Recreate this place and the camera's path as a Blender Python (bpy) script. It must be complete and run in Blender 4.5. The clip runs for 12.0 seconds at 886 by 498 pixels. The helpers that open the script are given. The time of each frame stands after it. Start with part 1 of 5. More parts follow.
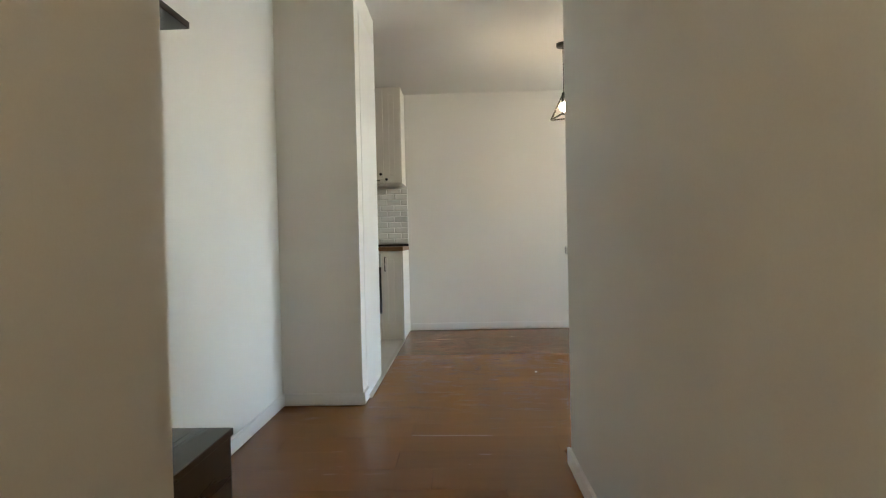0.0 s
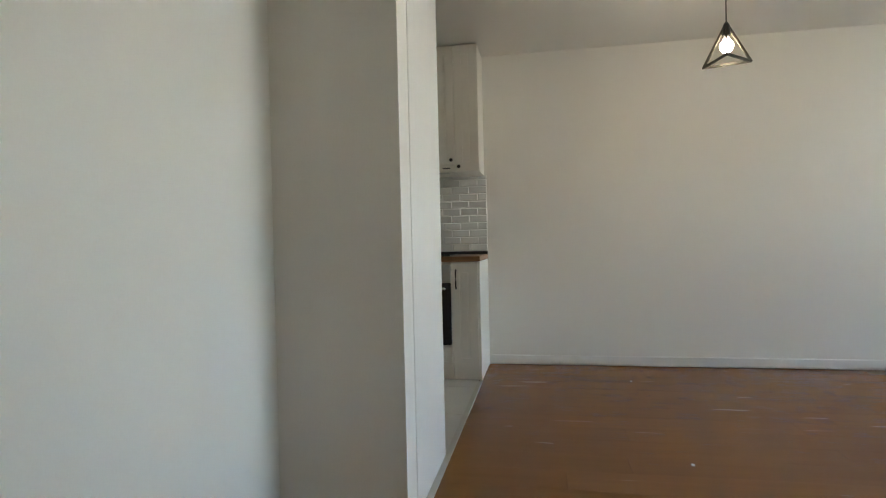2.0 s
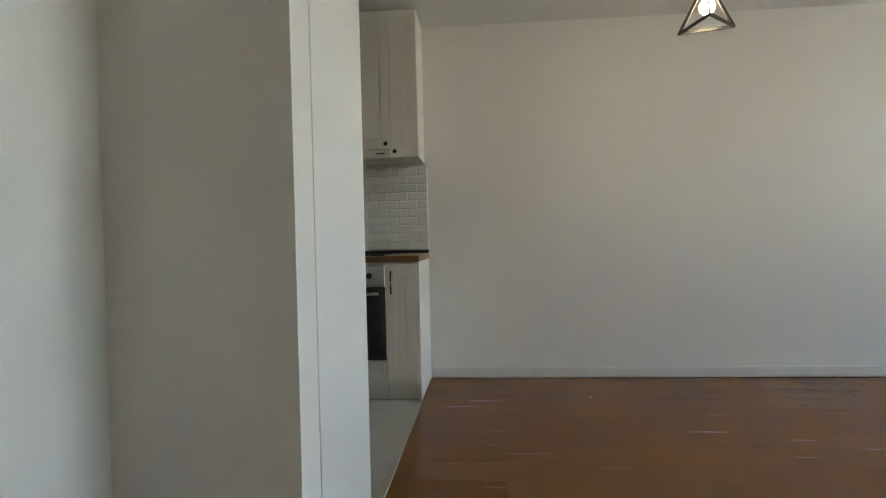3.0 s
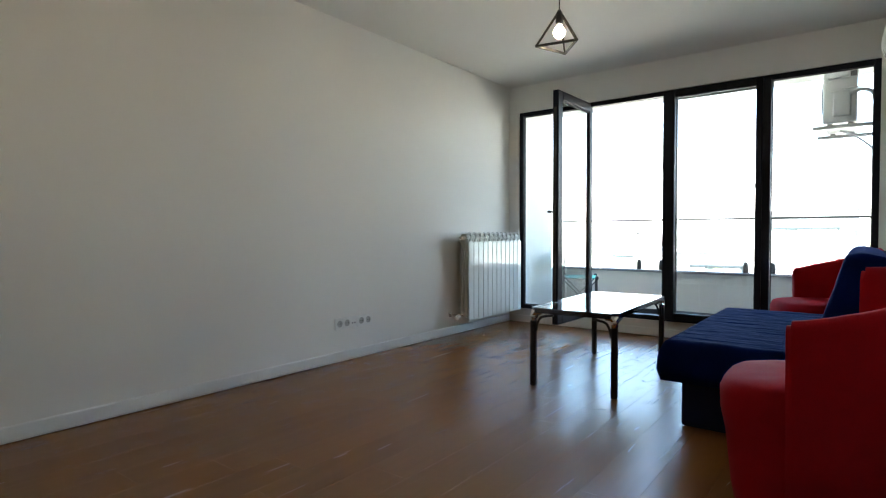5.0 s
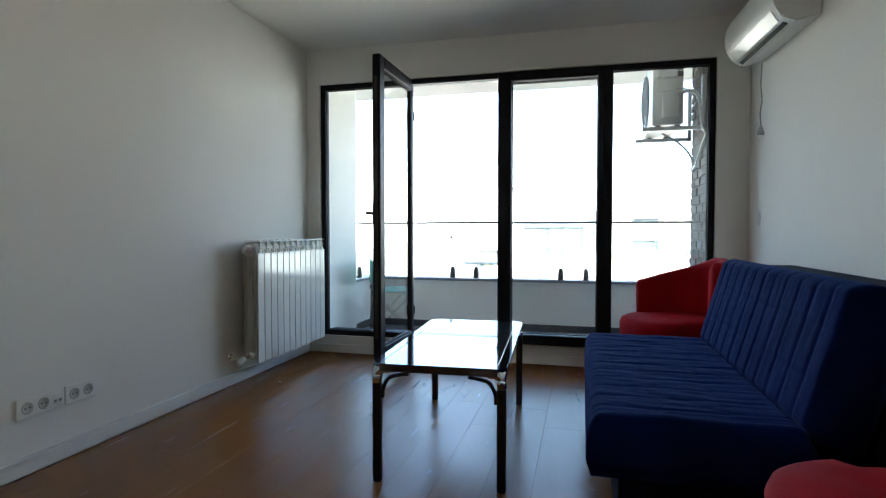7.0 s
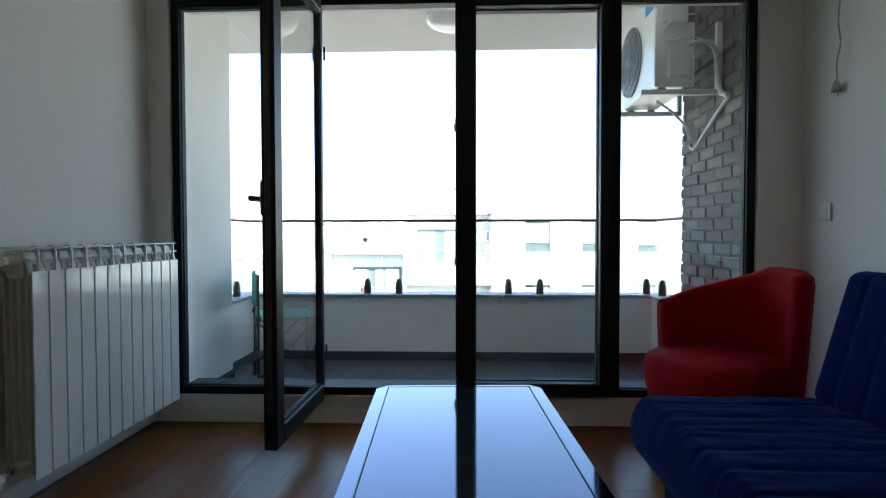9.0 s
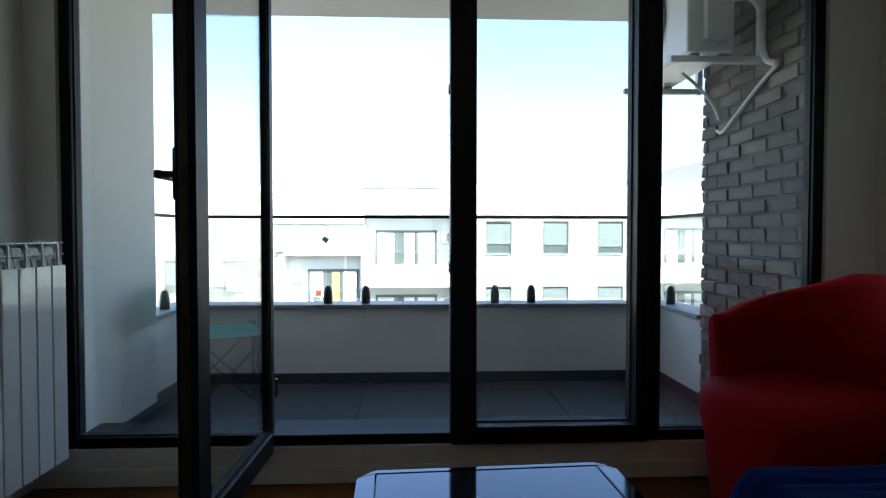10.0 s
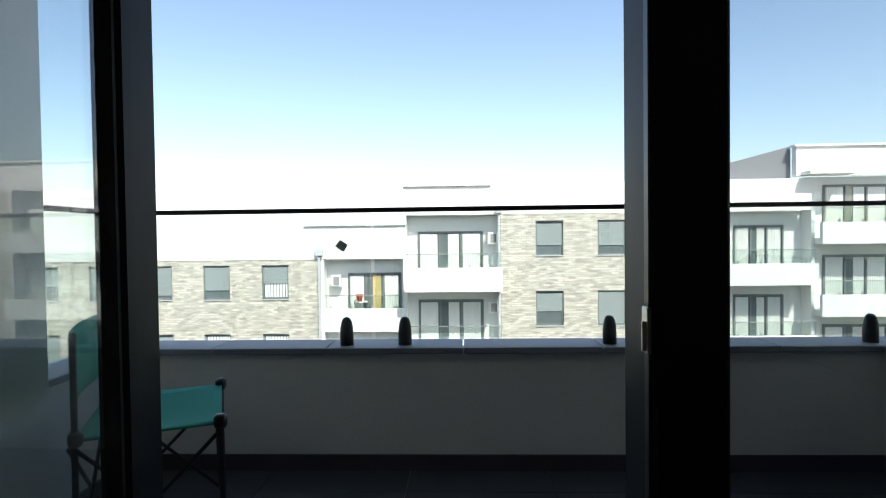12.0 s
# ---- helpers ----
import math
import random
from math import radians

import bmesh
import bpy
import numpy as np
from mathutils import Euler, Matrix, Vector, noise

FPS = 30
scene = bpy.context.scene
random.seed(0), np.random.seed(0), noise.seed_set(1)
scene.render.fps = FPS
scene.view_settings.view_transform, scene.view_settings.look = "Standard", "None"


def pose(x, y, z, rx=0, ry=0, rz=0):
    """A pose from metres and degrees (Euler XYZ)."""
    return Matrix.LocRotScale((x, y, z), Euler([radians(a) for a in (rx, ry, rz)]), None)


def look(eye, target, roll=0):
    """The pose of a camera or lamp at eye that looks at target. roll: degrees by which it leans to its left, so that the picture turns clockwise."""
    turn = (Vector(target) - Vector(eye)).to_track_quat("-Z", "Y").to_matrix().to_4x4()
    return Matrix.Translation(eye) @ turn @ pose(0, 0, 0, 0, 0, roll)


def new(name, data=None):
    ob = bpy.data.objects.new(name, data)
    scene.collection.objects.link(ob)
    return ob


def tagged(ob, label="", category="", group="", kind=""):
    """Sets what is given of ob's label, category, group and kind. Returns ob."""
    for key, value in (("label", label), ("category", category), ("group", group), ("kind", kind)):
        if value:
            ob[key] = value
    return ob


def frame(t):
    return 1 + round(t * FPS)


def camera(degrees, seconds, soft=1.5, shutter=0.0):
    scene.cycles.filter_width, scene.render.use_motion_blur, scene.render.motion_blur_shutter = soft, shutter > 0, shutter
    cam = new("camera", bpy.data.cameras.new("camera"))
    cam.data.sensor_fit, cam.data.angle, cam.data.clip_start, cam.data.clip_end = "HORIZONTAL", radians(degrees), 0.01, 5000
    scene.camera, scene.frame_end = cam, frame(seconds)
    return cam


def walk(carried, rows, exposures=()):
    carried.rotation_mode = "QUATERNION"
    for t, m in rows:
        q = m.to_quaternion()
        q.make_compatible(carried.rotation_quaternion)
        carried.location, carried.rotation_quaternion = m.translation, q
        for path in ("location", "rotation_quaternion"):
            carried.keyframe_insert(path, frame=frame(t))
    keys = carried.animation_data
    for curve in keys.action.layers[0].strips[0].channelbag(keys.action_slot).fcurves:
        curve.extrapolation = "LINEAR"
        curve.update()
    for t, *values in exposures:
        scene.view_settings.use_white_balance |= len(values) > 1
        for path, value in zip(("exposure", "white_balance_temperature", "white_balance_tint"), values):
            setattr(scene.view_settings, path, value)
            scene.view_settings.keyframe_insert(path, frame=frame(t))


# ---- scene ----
cam = camera(77.9, 12.0, soft=1.15)
PATH = [
    (0, (0.564, -1.837, 0.941), (0.495, 0.162, 0.914), -1.3),
    (0.5, (0.511, -1.49, 0.95), (0.344, 0.503, 0.919), -0.9),
    (1, (0.497, -1.176, 0.961), (0.243, 0.808, 0.93), -1.1),
    (1.5, (0.485, -0.831, 0.979), (0.177, 1.145, 0.953), -1.2),
    (2, (0.441, -0.489, 1.007), (0.083, 1.478, 0.981), -1.3),
    (2.5, (0.426, -0.176, 0.998), (0.08, 1.794, 0.967), -1.2),
    (4.3, (0.373, 0.67, 0.972), (1.388, 2.393, 0.916), -1.0),
    (4.5, (0.449, 0.772, 0.943), (1.627, 2.387, 0.888), -0.4),
    (5, (0.567, 0.935, 0.942), (2.151, 2.154, 0.887), -0.1),
    (5.5, (0.733, 1.138, 0.95), (2.566, 1.936, 0.902), 0.0),
    (6, (0.943, 1.377, 0.935), (2.858, 1.953, 0.888), 0.1),
    (6.5, (1.268, 1.61, 0.981), (3.199, 2.126, 0.931), 0.0),
    (6.7, (1.368, 1.669, 1.017), (3.299, 2.187, 0.956), -0.0),
    (8.3, (2.403, 2.14, 0.998), (4.388, 2.383, 0.947), 0.0),
    (8.5, (2.547, 2.189, 0.992), (4.534, 2.407, 0.938), 0.0),
    (9, (2.891, 2.341, 0.996), (4.889, 2.417, 0.941), -0.1),
    (9.5, (3.251, 2.427, 0.994), (5.25, 2.432, 0.938), -0.2),
    (10, (3.574, 2.5, 0.978), (5.572, 2.417, 0.928), -0.0),
    (10.5, (3.915, 2.565, 0.998), (5.907, 2.401, 0.949), -0.4),
    (11, (4.263, 2.59, 0.98), (6.256, 2.432, 0.927), -0.4),
    (11.5, (4.617, 2.603, 0.978), (6.617, 2.572, 0.932), -0.6),
    (12, (4.98, 2.62, 0.983), (6.978, 2.69, 0.938), -0.7),
]
EXPOSURES = [
    (0.0, 4.95, 6750, 8), (1.0, 4.82, 6700, 8), (2.5, 4.48, 6550, 8), (4.5, 4.05, 6500, 8), (6.5, 3.5, 6300, 8), (8.5, 2.88, 6150, 8),
    (9.5, 2.25, 6200, 8), (10.5, 1.62, 6250, 8), (11.5, 1.03, 6400, 8), (12.0, 0.82, 6550, 8),
]
walk(cam, [(t, look(e, g, r)) for t, e, g, r in PATH], EXPOSURES)

# ---- world and sun ----
SUN = Vector((-0.62, -0.30, 0.80)).normalized()
world = bpy.data.worlds.new("sky")
scene.world = world
world.use_nodes = True
wn = world.node_tree.nodes
sky = wn.new("ShaderNodeTexSky")
sky.sky_type = "NISHITA"
sky.sun_disc = False
sky.sun_elevation = math.asin(SUN.z)
sky.sun_rotation = math.atan2(SUN.x, SUN.y)
sky.dust_density = 1.5
sky.ozone_density = 0.35
wn["Background"].inputs["Strength"].default_value = 0.15
world.node_tree.links.new(sky.outputs[0], wn["Background"].inputs[0])
sun_data = bpy.data.lights.new("sun", "SUN")
sun_data.energy, sun_data.angle, sun_data.color = 4.2, radians(0.53), (1.0, 0.95, 0.87)
sun = new("sun", sun_data)
sun.matrix_world = look(SUN * 60, (0, 0, 0))

# ---- materials ----
def mat(name, col, rough=0.6, metal=0.0, var=0.06, scale=3.0, fine=60.0, bump=0.0, coat=0.0, spec=0.5, stretch=(1, 1, 1), rnd=0.0, island=0.0, wear=0.0):
    """Principled material with variation at two scales, fine relief and a change from piece to piece."""
    m = bpy.data.materials.new(name)
    m.use_nodes = True
    nt = m.node_tree
    n, ln = nt.nodes, nt.links.new
    b = n["Principled BSDF"]
    tc = n.new("ShaderNodeTexCoord")
    mp = n.new("ShaderNodeMapping")
    mp.inputs["Scale"].default_value = stretch
    ln(tc.outputs["Object"], mp.inputs["Vector"])
    big = n.new("ShaderNodeTexNoise")
    big.inputs["Scale"].default_value, big.inputs["Detail"].default_value = scale, 4
    small = n.new("ShaderNodeTexNoise")
    small.inputs["Scale"].default_value, small.inputs["Detail"].default_value = fine, 3
    for t in (big, small):
        ln(mp.outputs[0], t.inputs["Vector"])
    mix = n.new("ShaderNodeMath")
    mix.operation = "ADD"
    ln(big.outputs[0], mix.inputs[0])
    ln(small.outputs[0], mix.inputs[1])
    val = n.new("ShaderNodeMapRange")
    val.inputs[1].default_value, val.inputs[2].default_value = 0.6, 1.4
    val.inputs[3].default_value, val.inputs[4].default_value = 1 - var, 1 + var
    ln(mix.outputs[0], val.inputs[0])
    last = val.outputs[0]
    if rnd or island:
        src = n.new("ShaderNodeObjectInfo").outputs["Random"] if rnd else n.new("ShaderNodeNewGeometry").outputs["Random Per Island"]
        r = n.new("ShaderNodeMapRange")
        k = rnd or island
        r.inputs[3].default_value, r.inputs[4].default_value = 1 - k, 1 + k
        ln(src, r.inputs[0])
        mu = n.new("ShaderNodeMath")
        mu.operation = "MULTIPLY"
        ln(last, mu.inputs[0])
        ln(r.outputs[0], mu.inputs[1])
        last = mu.outputs[0]
    hsv = n.new("ShaderNodeHueSaturation")
    hsv.inputs["Color"].default_value = (*col, 1)
    ln(last, hsv.inputs["Value"])
    ln(hsv.outputs[0], b.inputs["Base Color"])
    rr = n.new("ShaderNodeMapRange")
    rr.inputs[3].default_value, rr.inputs[4].default_value = max(0.02, rough - 0.06 - wear), min(1, rough + 0.06 + wear)
    ln(big.outputs[0], rr.inputs[0])
    ln(rr.outputs[0], b.inputs["Roughness"])
    b.inputs["Metallic"].default_value = metal
    b.inputs["Coat Weight"].default_value = coat
    b.inputs["Specular IOR Level"].default_value = spec
    if bump:
        bp = n.new("ShaderNodeBump")
        bp.inputs["Strength"].default_value, bp.inputs["Distance"].default_value = bump, 0.004
        ln(mix.outputs[0], bp.inputs["Height"])
        ln(bp.outputs[0], b.inputs["Normal"])
    return m


def wood_mat(name, dark, light, rough, grain=(1.2, 22, 22), rnd=0.12, bump=0.15, wave=0.3, spec=0.5, pores=0.0, detail=6):
    """Wood with long grain along x and a tone of its own for each board."""
    m = bpy.data.materials.new(name)
    m.use_nodes = True
    nt = m.node_tree
    n, ln = nt.nodes, nt.links.new
    b = n["Principled BSDF"]
    tc, oi = n.new("ShaderNodeTexCoord"), n.new("ShaderNodeObjectInfo")
    off = n.new("ShaderNodeVectorMath")
    off.operation = "MULTIPLY_ADD"
    cx = n.new("ShaderNodeCombineXYZ")
    for i in range(3):
        ln(oi.outputs["Random"], cx.inputs[i])
    off.inputs[1].default_value = (37, 53, 71)
    ln(cx.outputs[0], off.inputs[0])
    ln(tc.outputs["Object"], off.inputs[2])
    mp = n.new("ShaderNodeMapping")
    mp.inputs["Scale"].default_value = grain
    ln(off.outputs[0], mp.inputs["Vector"])
    a = n.new("ShaderNodeTexNoise")
    a.inputs["Scale"].default_value, a.inputs["Detail"].default_value, a.inputs["Distortion"].default_value = 1.0, detail, 0.6
    ln(mp.outputs[0], a.inputs["Vector"])
    w = n.new("ShaderNodeTexWave")
    w.bands_direction = "Y"
    w.inputs["Scale"].default_value, w.inputs["Distortion"].default_value = 0.5, 9
    w.inputs["Detail"].default_value, w.inputs["Detail Scale"].default_value = 3, 0.7
    ln(mp.outputs[0], w.inputs["Vector"])
    ad = n.new("ShaderNodeMath")
    ad.operation = "MULTIPLY_ADD"
    ad.inputs[1].default_value = wave
    ln(w.outputs["Fac"], ad.inputs[0])
    ln(a.outputs[0], ad.inputs[2])
    ramp = n.new("ShaderNodeValToRGB")
    ramp.color_ramp.elements[0].position, ramp.color_ramp.elements[1].position = 0.3, 0.95
    ramp.color_ramp.elements[0].color, ramp.color_ramp.elements[1].color = (*dark, 1), (*light, 1)
    ln(ad.outputs[0], ramp.inputs[0])
    hsv = n.new("ShaderNodeHueSaturation")
    r = n.new("ShaderNodeMapRange")
    r.inputs[3].default_value, r.inputs[4].default_value = 1 - rnd, 1 + rnd
    ln(oi.outputs["Random"], r.inputs[0])
    ln(r.outputs[0], hsv.inputs["Value"])
    ln(ramp.outputs[0], hsv.inputs["Color"])
    ln(hsv.outputs[0], b.inputs["Base Color"])
    b.inputs["Specular IOR Level"].default_value = spec
    rr = n.new("ShaderNodeMapRange")
    rr.inputs[3].default_value, rr.inputs[4].default_value = rough - 0.15 * wave, rough + 0.2 * wave
    ln(a.outputs[0], rr.inputs[0])
    ln(rr.outputs[0], b.inputs["Roughness"])
    bp = n.new("ShaderNodeBump")
    bp.inputs["Strength"].default_value, bp.inputs["Distance"].default_value = bump, 0.003
    hm = n.new("ShaderNodeMath")
    hm.operation = "MULTIPLY_ADD"
    hm.inputs[1].default_value = 0.9
    ln(w.outputs["Fac"], hm.inputs[0])
    ln(a.outputs[0], hm.inputs[2])
    ln(hm.outputs[0], bp.inputs["Height"])
    ln(bp.outputs[0], b.inputs["Normal"])
    if pores:
        # embossed growth rings: thin contour grooves of a long, slow noise, broken up in patches
        mq = n.new("ShaderNodeMapping")
        mq.inputs["Scale"].default_value = (1.1, 10.0, 10.0)
        ln(off.outputs[0], mq.inputs["Vector"])
        g = n.new("ShaderNodeTexNoise")
        g.inputs["Scale"].default_value, g.inputs["Detail"].default_value, g.inputs["Distortion"].default_value = 1.0, 2, 0.5
        ln(mq.outputs[0], g.inputs["Vector"])
        f = n.new("ShaderNodeMath")
        f.operation, f.inputs[1].default_value = "MULTIPLY", 210.0
        ln(g.outputs[0], f.inputs[0])
        sn = n.new("ShaderNodeMath")
        sn.operation = "SINE"
        ln(f.outputs[0], sn.inputs[0])
        thin = n.new("ShaderNodeMapRange")
        thin.inputs[1].default_value, thin.inputs[2].default_value = 0.45, 1.0
        ln(sn.outputs[0], thin.inputs[0])
        pn = n.new("ShaderNodeTexNoise")
        pn.inputs["Scale"].default_value, pn.inputs["Detail"].default_value = 9.0, 3
        ln(off.outputs[0], pn.inputs["Vector"])
        pm = n.new("ShaderNodeMapRange")
        pm.inputs[1].default_value, pm.inputs[2].default_value = 0.44, 0.62
        ln(pn.outputs[0], pm.inputs[0])
        gr = n.new("ShaderNodeMath")
        gr.operation = "MULTIPLY"
        ln(thin.outputs[0], gr.inputs[0])
        ln(pm.outputs[0], gr.inputs[1])
        b2 = n.new("ShaderNodeBump")
        b2.invert = True
        b2.inputs["Strength"].default_value, b2.inputs["Distance"].default_value = pores, 0.001
        ln(gr.outputs[0], b2.inputs["Height"])
        ln(bp.outputs[0], b2.inputs["Normal"])
        ln(b2.outputs[0], b.inputs["Normal"])
        sp = n.new("ShaderNodeMapRange")
        sp.inputs[3].default_value, sp.inputs[4].default_value = spec, spec * 0.6
        ln(gr.outputs[0], sp.inputs[0])
        ln(sp.outputs[0], b.inputs["Specular IOR Level"])
        dk = n.new("ShaderNodeMapRange")
        dk.inputs[3].default_value, dk.inputs[4].default_value = 1.0, 0.97
        ln(gr.outputs[0], dk.inputs[0])
        vm = n.new("ShaderNodeMath")
        vm.operation = "MULTIPLY"
        ln(r.outputs[0], vm.inputs[0])
        ln(dk.outputs[0], vm.inputs[1])
        ln(vm.outputs[0], hsv.inputs["Value"])
    return m


def glass_mat(name, tint=(1, 1, 1), rough=0.0, faces=2.0):
    """Clear pane: a thin sheet that lets light straight through and mirrors by Fresnel."""
    m = bpy.data.materials.new(name)
    m.use_nodes = True
    nt = m.node_tree
    n, ln = nt.nodes, nt.links.new
    n.remove(n["Principled BSDF"])
    tr, gl, mx = n.new("ShaderNodeBsdfTransparent"), n.new("ShaderNodeBsdfGlossy"), n.new("ShaderNodeMixShader")
    tr.inputs[0].default_value = (*tint, 1)
    gl.inputs["Roughness"].default_value = rough
    lw, pw, sc = n.new("ShaderNodeLayerWeight"), n.new("ShaderNodeMath"), n.new("ShaderNodeMath")
    pw.operation, sc.operation = "POWER", "MULTIPLY_ADD"
    pw.inputs[1].default_value = 5.0
    sc.inputs[1].default_value, sc.inputs[2].default_value = 0.96, 0.04
    ln(lw.outputs["Facing"], pw.inputs[0])
    ln(pw.outputs[0], sc.inputs[0])
    # each pane mirrors on several faces: what passes is (1 - r) to that power
    iv, ps, bk = n.new("ShaderNodeMath"), n.new("ShaderNodeMath"), n.new("ShaderNodeMath")
    iv.operation, ps.operation, bk.operation = "SUBTRACT", "POWER", "SUBTRACT"
    iv.inputs[0].default_value, ps.inputs[1].default_value, bk.inputs[0].default_value = 1.0, faces, 1.0
    ln(sc.outputs[0], iv.inputs[1])
    ln(iv.outputs[0], ps.inputs[0])
    ln(ps.outputs[0], bk.inputs[1])
    ln(bk.outputs[0], mx.inputs[0])
    ln(tr.outputs[0], mx.inputs[1])
    ln(gl.outputs[0], mx.inputs[2])
    ln(mx.outputs[0], n["Material Output"].inputs[0])
    return m


def brick_mat(name, c1, c2, mortar, w=0.25, h=0.075, gap=0.012):
    """Facing brick for a far facade: running bond with a tone for each brick."""
    m = bpy.data.materials.new(name)
    m.use_nodes = True
    nt = m.node_tree
    n, ln = nt.nodes, nt.links.new
    b = n["Principled BSDF"]
    b.inputs["Roughness"].default_value = 0.85
    tc = n.new("ShaderNodeTexCoord")
    sp, cb = n.new("ShaderNodeSeparateXYZ"), n.new("ShaderNodeCombineXYZ")
    ln(tc.outputs["Object"], sp.inputs[0])
    ln(sp.outputs[1], cb.inputs[0])
    ln(sp.outputs[2], cb.inputs[1])
    br = n.new("ShaderNodeTexBrick")
    br.inputs["Scale"].default_value = 1.0
    br.inputs["Brick Width"].default_value, br.inputs["Row Height"].default_value = w, h
    br.inputs["Mortar Size"].default_value = gap
    br.inputs["Color1"].default_value, br.inputs["Color2"].default_value, br.inputs["Mortar"].default_value = (*c1, 1), (*c2, 1), (*mortar, 1)
    ln(cb.outputs[0], br.inputs["Vector"])
    big = n.new("ShaderNodeTexNoise")
    big.inputs["Scale"].default_value, big.inputs["Detail"].default_value = 1.1, 5
    ln(cb.outputs[0], big.inputs["Vector"])
    st = n.new("ShaderNodeMapping")
    st.inputs["Scale"].default_value = (2.2, 7, 1)
    ln(cb.outputs[0], st.inputs["Vector"])
    ln(st.outputs[0], big.inputs["Vector"])
    r = n.new("ShaderNodeMapRange")
    r.inputs[1].default_value, r.inputs[2].default_value = 0.3, 0.7
    r.inputs[3].default_value, r.inputs[4].default_value = 0.82, 1.14
    ln(big.outputs[0], r.inputs[0])
    hsv = n.new("ShaderNodeHueSaturation")
    ln(br.outputs[0], hsv.inputs["Color"])
    ln(r.outputs[0], hsv.inputs["Value"])
    ln(hsv.outputs[0], b.inputs["Base Color"])
    bp = n.new("ShaderNodeBump")
    bp.inputs["Strength"].default_value, bp.inputs["Distance"].default_value = 0.6, 0.01
    ln(br.outputs["Fac"], bp.inputs["Height"])
    bp.invert = True
    ln(bp.outputs[0], b.inputs["Normal"])
    return m


def glow_mat(name, col, strength):
    m = bpy.data.materials.new(name)
    m.use_nodes = True
    b = m.node_tree.nodes["Principled BSDF"]
    b.inputs["Base Color"].default_value = (0.8, 0.8, 0.8, 1)
    b.inputs["Emission Color"].default_value = (*col, 1)
    b.inputs["Emission Strength"].default_value = strength
    return m


PAINT = mat("white_wall_paint", (0.80, 0.785, 0.75), 0.85, var=0.02, scale=1.2, fine=180, bump=0.05, spec=0.3)
CEIL = mat("ceiling_paint", (0.80, 0.79, 0.76), 0.9, var=0.02, scale=0.8, fine=150, bump=0.04, spec=0.2)
TRIM = mat("white_lacquer", (0.80, 0.79, 0.77), 0.4, var=0.02, scale=4, fine=90)
PLANK = wood_mat("oak_laminate", (0.200, 0.081, 0.0195), (0.228, 0.094, 0.024), 0.27, grain=(1.3, 18, 18), rnd=0.05, bump=0.012, wave=0.04, spec=0.28, pores=0.20, detail=3)
SUBFLOOR = mat("dark_underlay", (0.10, 0.045, 0.018), 0.9)
TILEFLOOR = mat("grey_beige_floor_tile", (0.55, 0.53, 0.48), 0.35, var=0.05, scale=5, fine=70, rnd=0.03)
PROFILE = mat("beige_edge_profile", (0.50, 0.47, 0.41), 0.4, var=0.04)
CAB = mat("cream_cabinet_lacquer", (0.80, 0.77, 0.71), 0.38, var=0.02, scale=3, fine=80)
METRO = mat("white_glazed_tile", (0.77, 0.77, 0.75), 0.24, var=0.02, scale=9, fine=60, coat=0.2, rnd=0.015)
GROUT = mat("tile_grout", (0.70, 0.69, 0.67), 0.9, var=0.06, fine=120)
COUNTER = wood_mat("oak_worktop", (0.14, 0.065, 0.022), (0.36, 0.19, 0.075), 0.4, grain=(2, 30, 30))
BLACK = mat("black_metal", (0.012, 0.012, 0.013), 0.35, var=0.1, scale=6)
BLACKGLASS = mat("black_oven_glass", (0.006, 0.006, 0.007), 0.06, var=0.05, coat=0.5)
STEEL = mat("brushed_steel", (0.55, 0.54, 0.52), 0.3, metal=1.0, var=0.05, fine=140)
DARKWOOD = wood_mat("wenge_board", (0.012, 0.007, 0.005), (0.035, 0.02, 0.014), 0.28, grain=(20, 1.4, 20), rnd=0.05, bump=0.08)
FRAME = mat("anthracite_aluminium", (0.010, 0.012, 0.018), 0.48, var=0.08, scale=5, fine=160, spec=0.16)
GASKET = mat("black_rubber", (0.008, 0.008, 0.008), 0.7)
GLASS = glass_mat("clear_glass", (0.95, 0.97, 0.965), faces=2.2)
RAILGLASS = glass_mat("balustrade_glass", (0.93, 0.97, 0.955))
RAD = mat("white_radiator_enamel", (0.78, 0.78, 0.76), 0.14, var=0.02, scale=5, coat=0.6)
# Greyer than the outer enamel: shade inside the radiator is put into the colour
RADIN = mat("radiator_inner_shaded", (0.60, 0.60, 0.57), 0.5, var=0.06)
PLASTIC = mat("white_plastic", (0.78, 0.78, 0.76), 0.3, var=0.02, scale=6)
# Darker white_plastic: recess shade of the outlets put into the colour; plain grey elsewhere
SHADEPL = mat("shaded_plastic", (0.42, 0.42, 0.40), 0.4, var=0.04)
GREYPL = mat("grey_plastic", (0.30, 0.30, 0.30), 0.45, var=0.05)
CHROME = mat("chrome", (0.75, 0.74, 0.72), 0.10, metal=1.0, var=0.04)
RAIL = mat("grey_polished_rail", (0.135, 0.155, 0.20), 0.05, metal=1.0, var=0.05)
TABLEGLASS = mat("dark_mirror_glass", (0.112, 0.130, 0.178), 0.02, metal=0.85, var=0.02, scale=2)
BLUE = mat("navy_cotton", (0.0022, 0.0098, 0.068), 0.9, var=0.16, scale=7, fine=260, bump=0.5, spec=0.03)
for inp, val in (("Sheen Weight", 0.24), ("Sheen Roughness", 0.35), ("Sheen Tint", (0.16, 0.27, 0.75, 1))):
    BLUE.node_tree.nodes["Principled BSDF"].inputs[inp].default_value = val
BLUEDK = mat("navy_base_cloth", (0.004, 0.008, 0.028), 0.9, var=0.12, scale=6, fine=240, bump=0.3, spec=0.2)
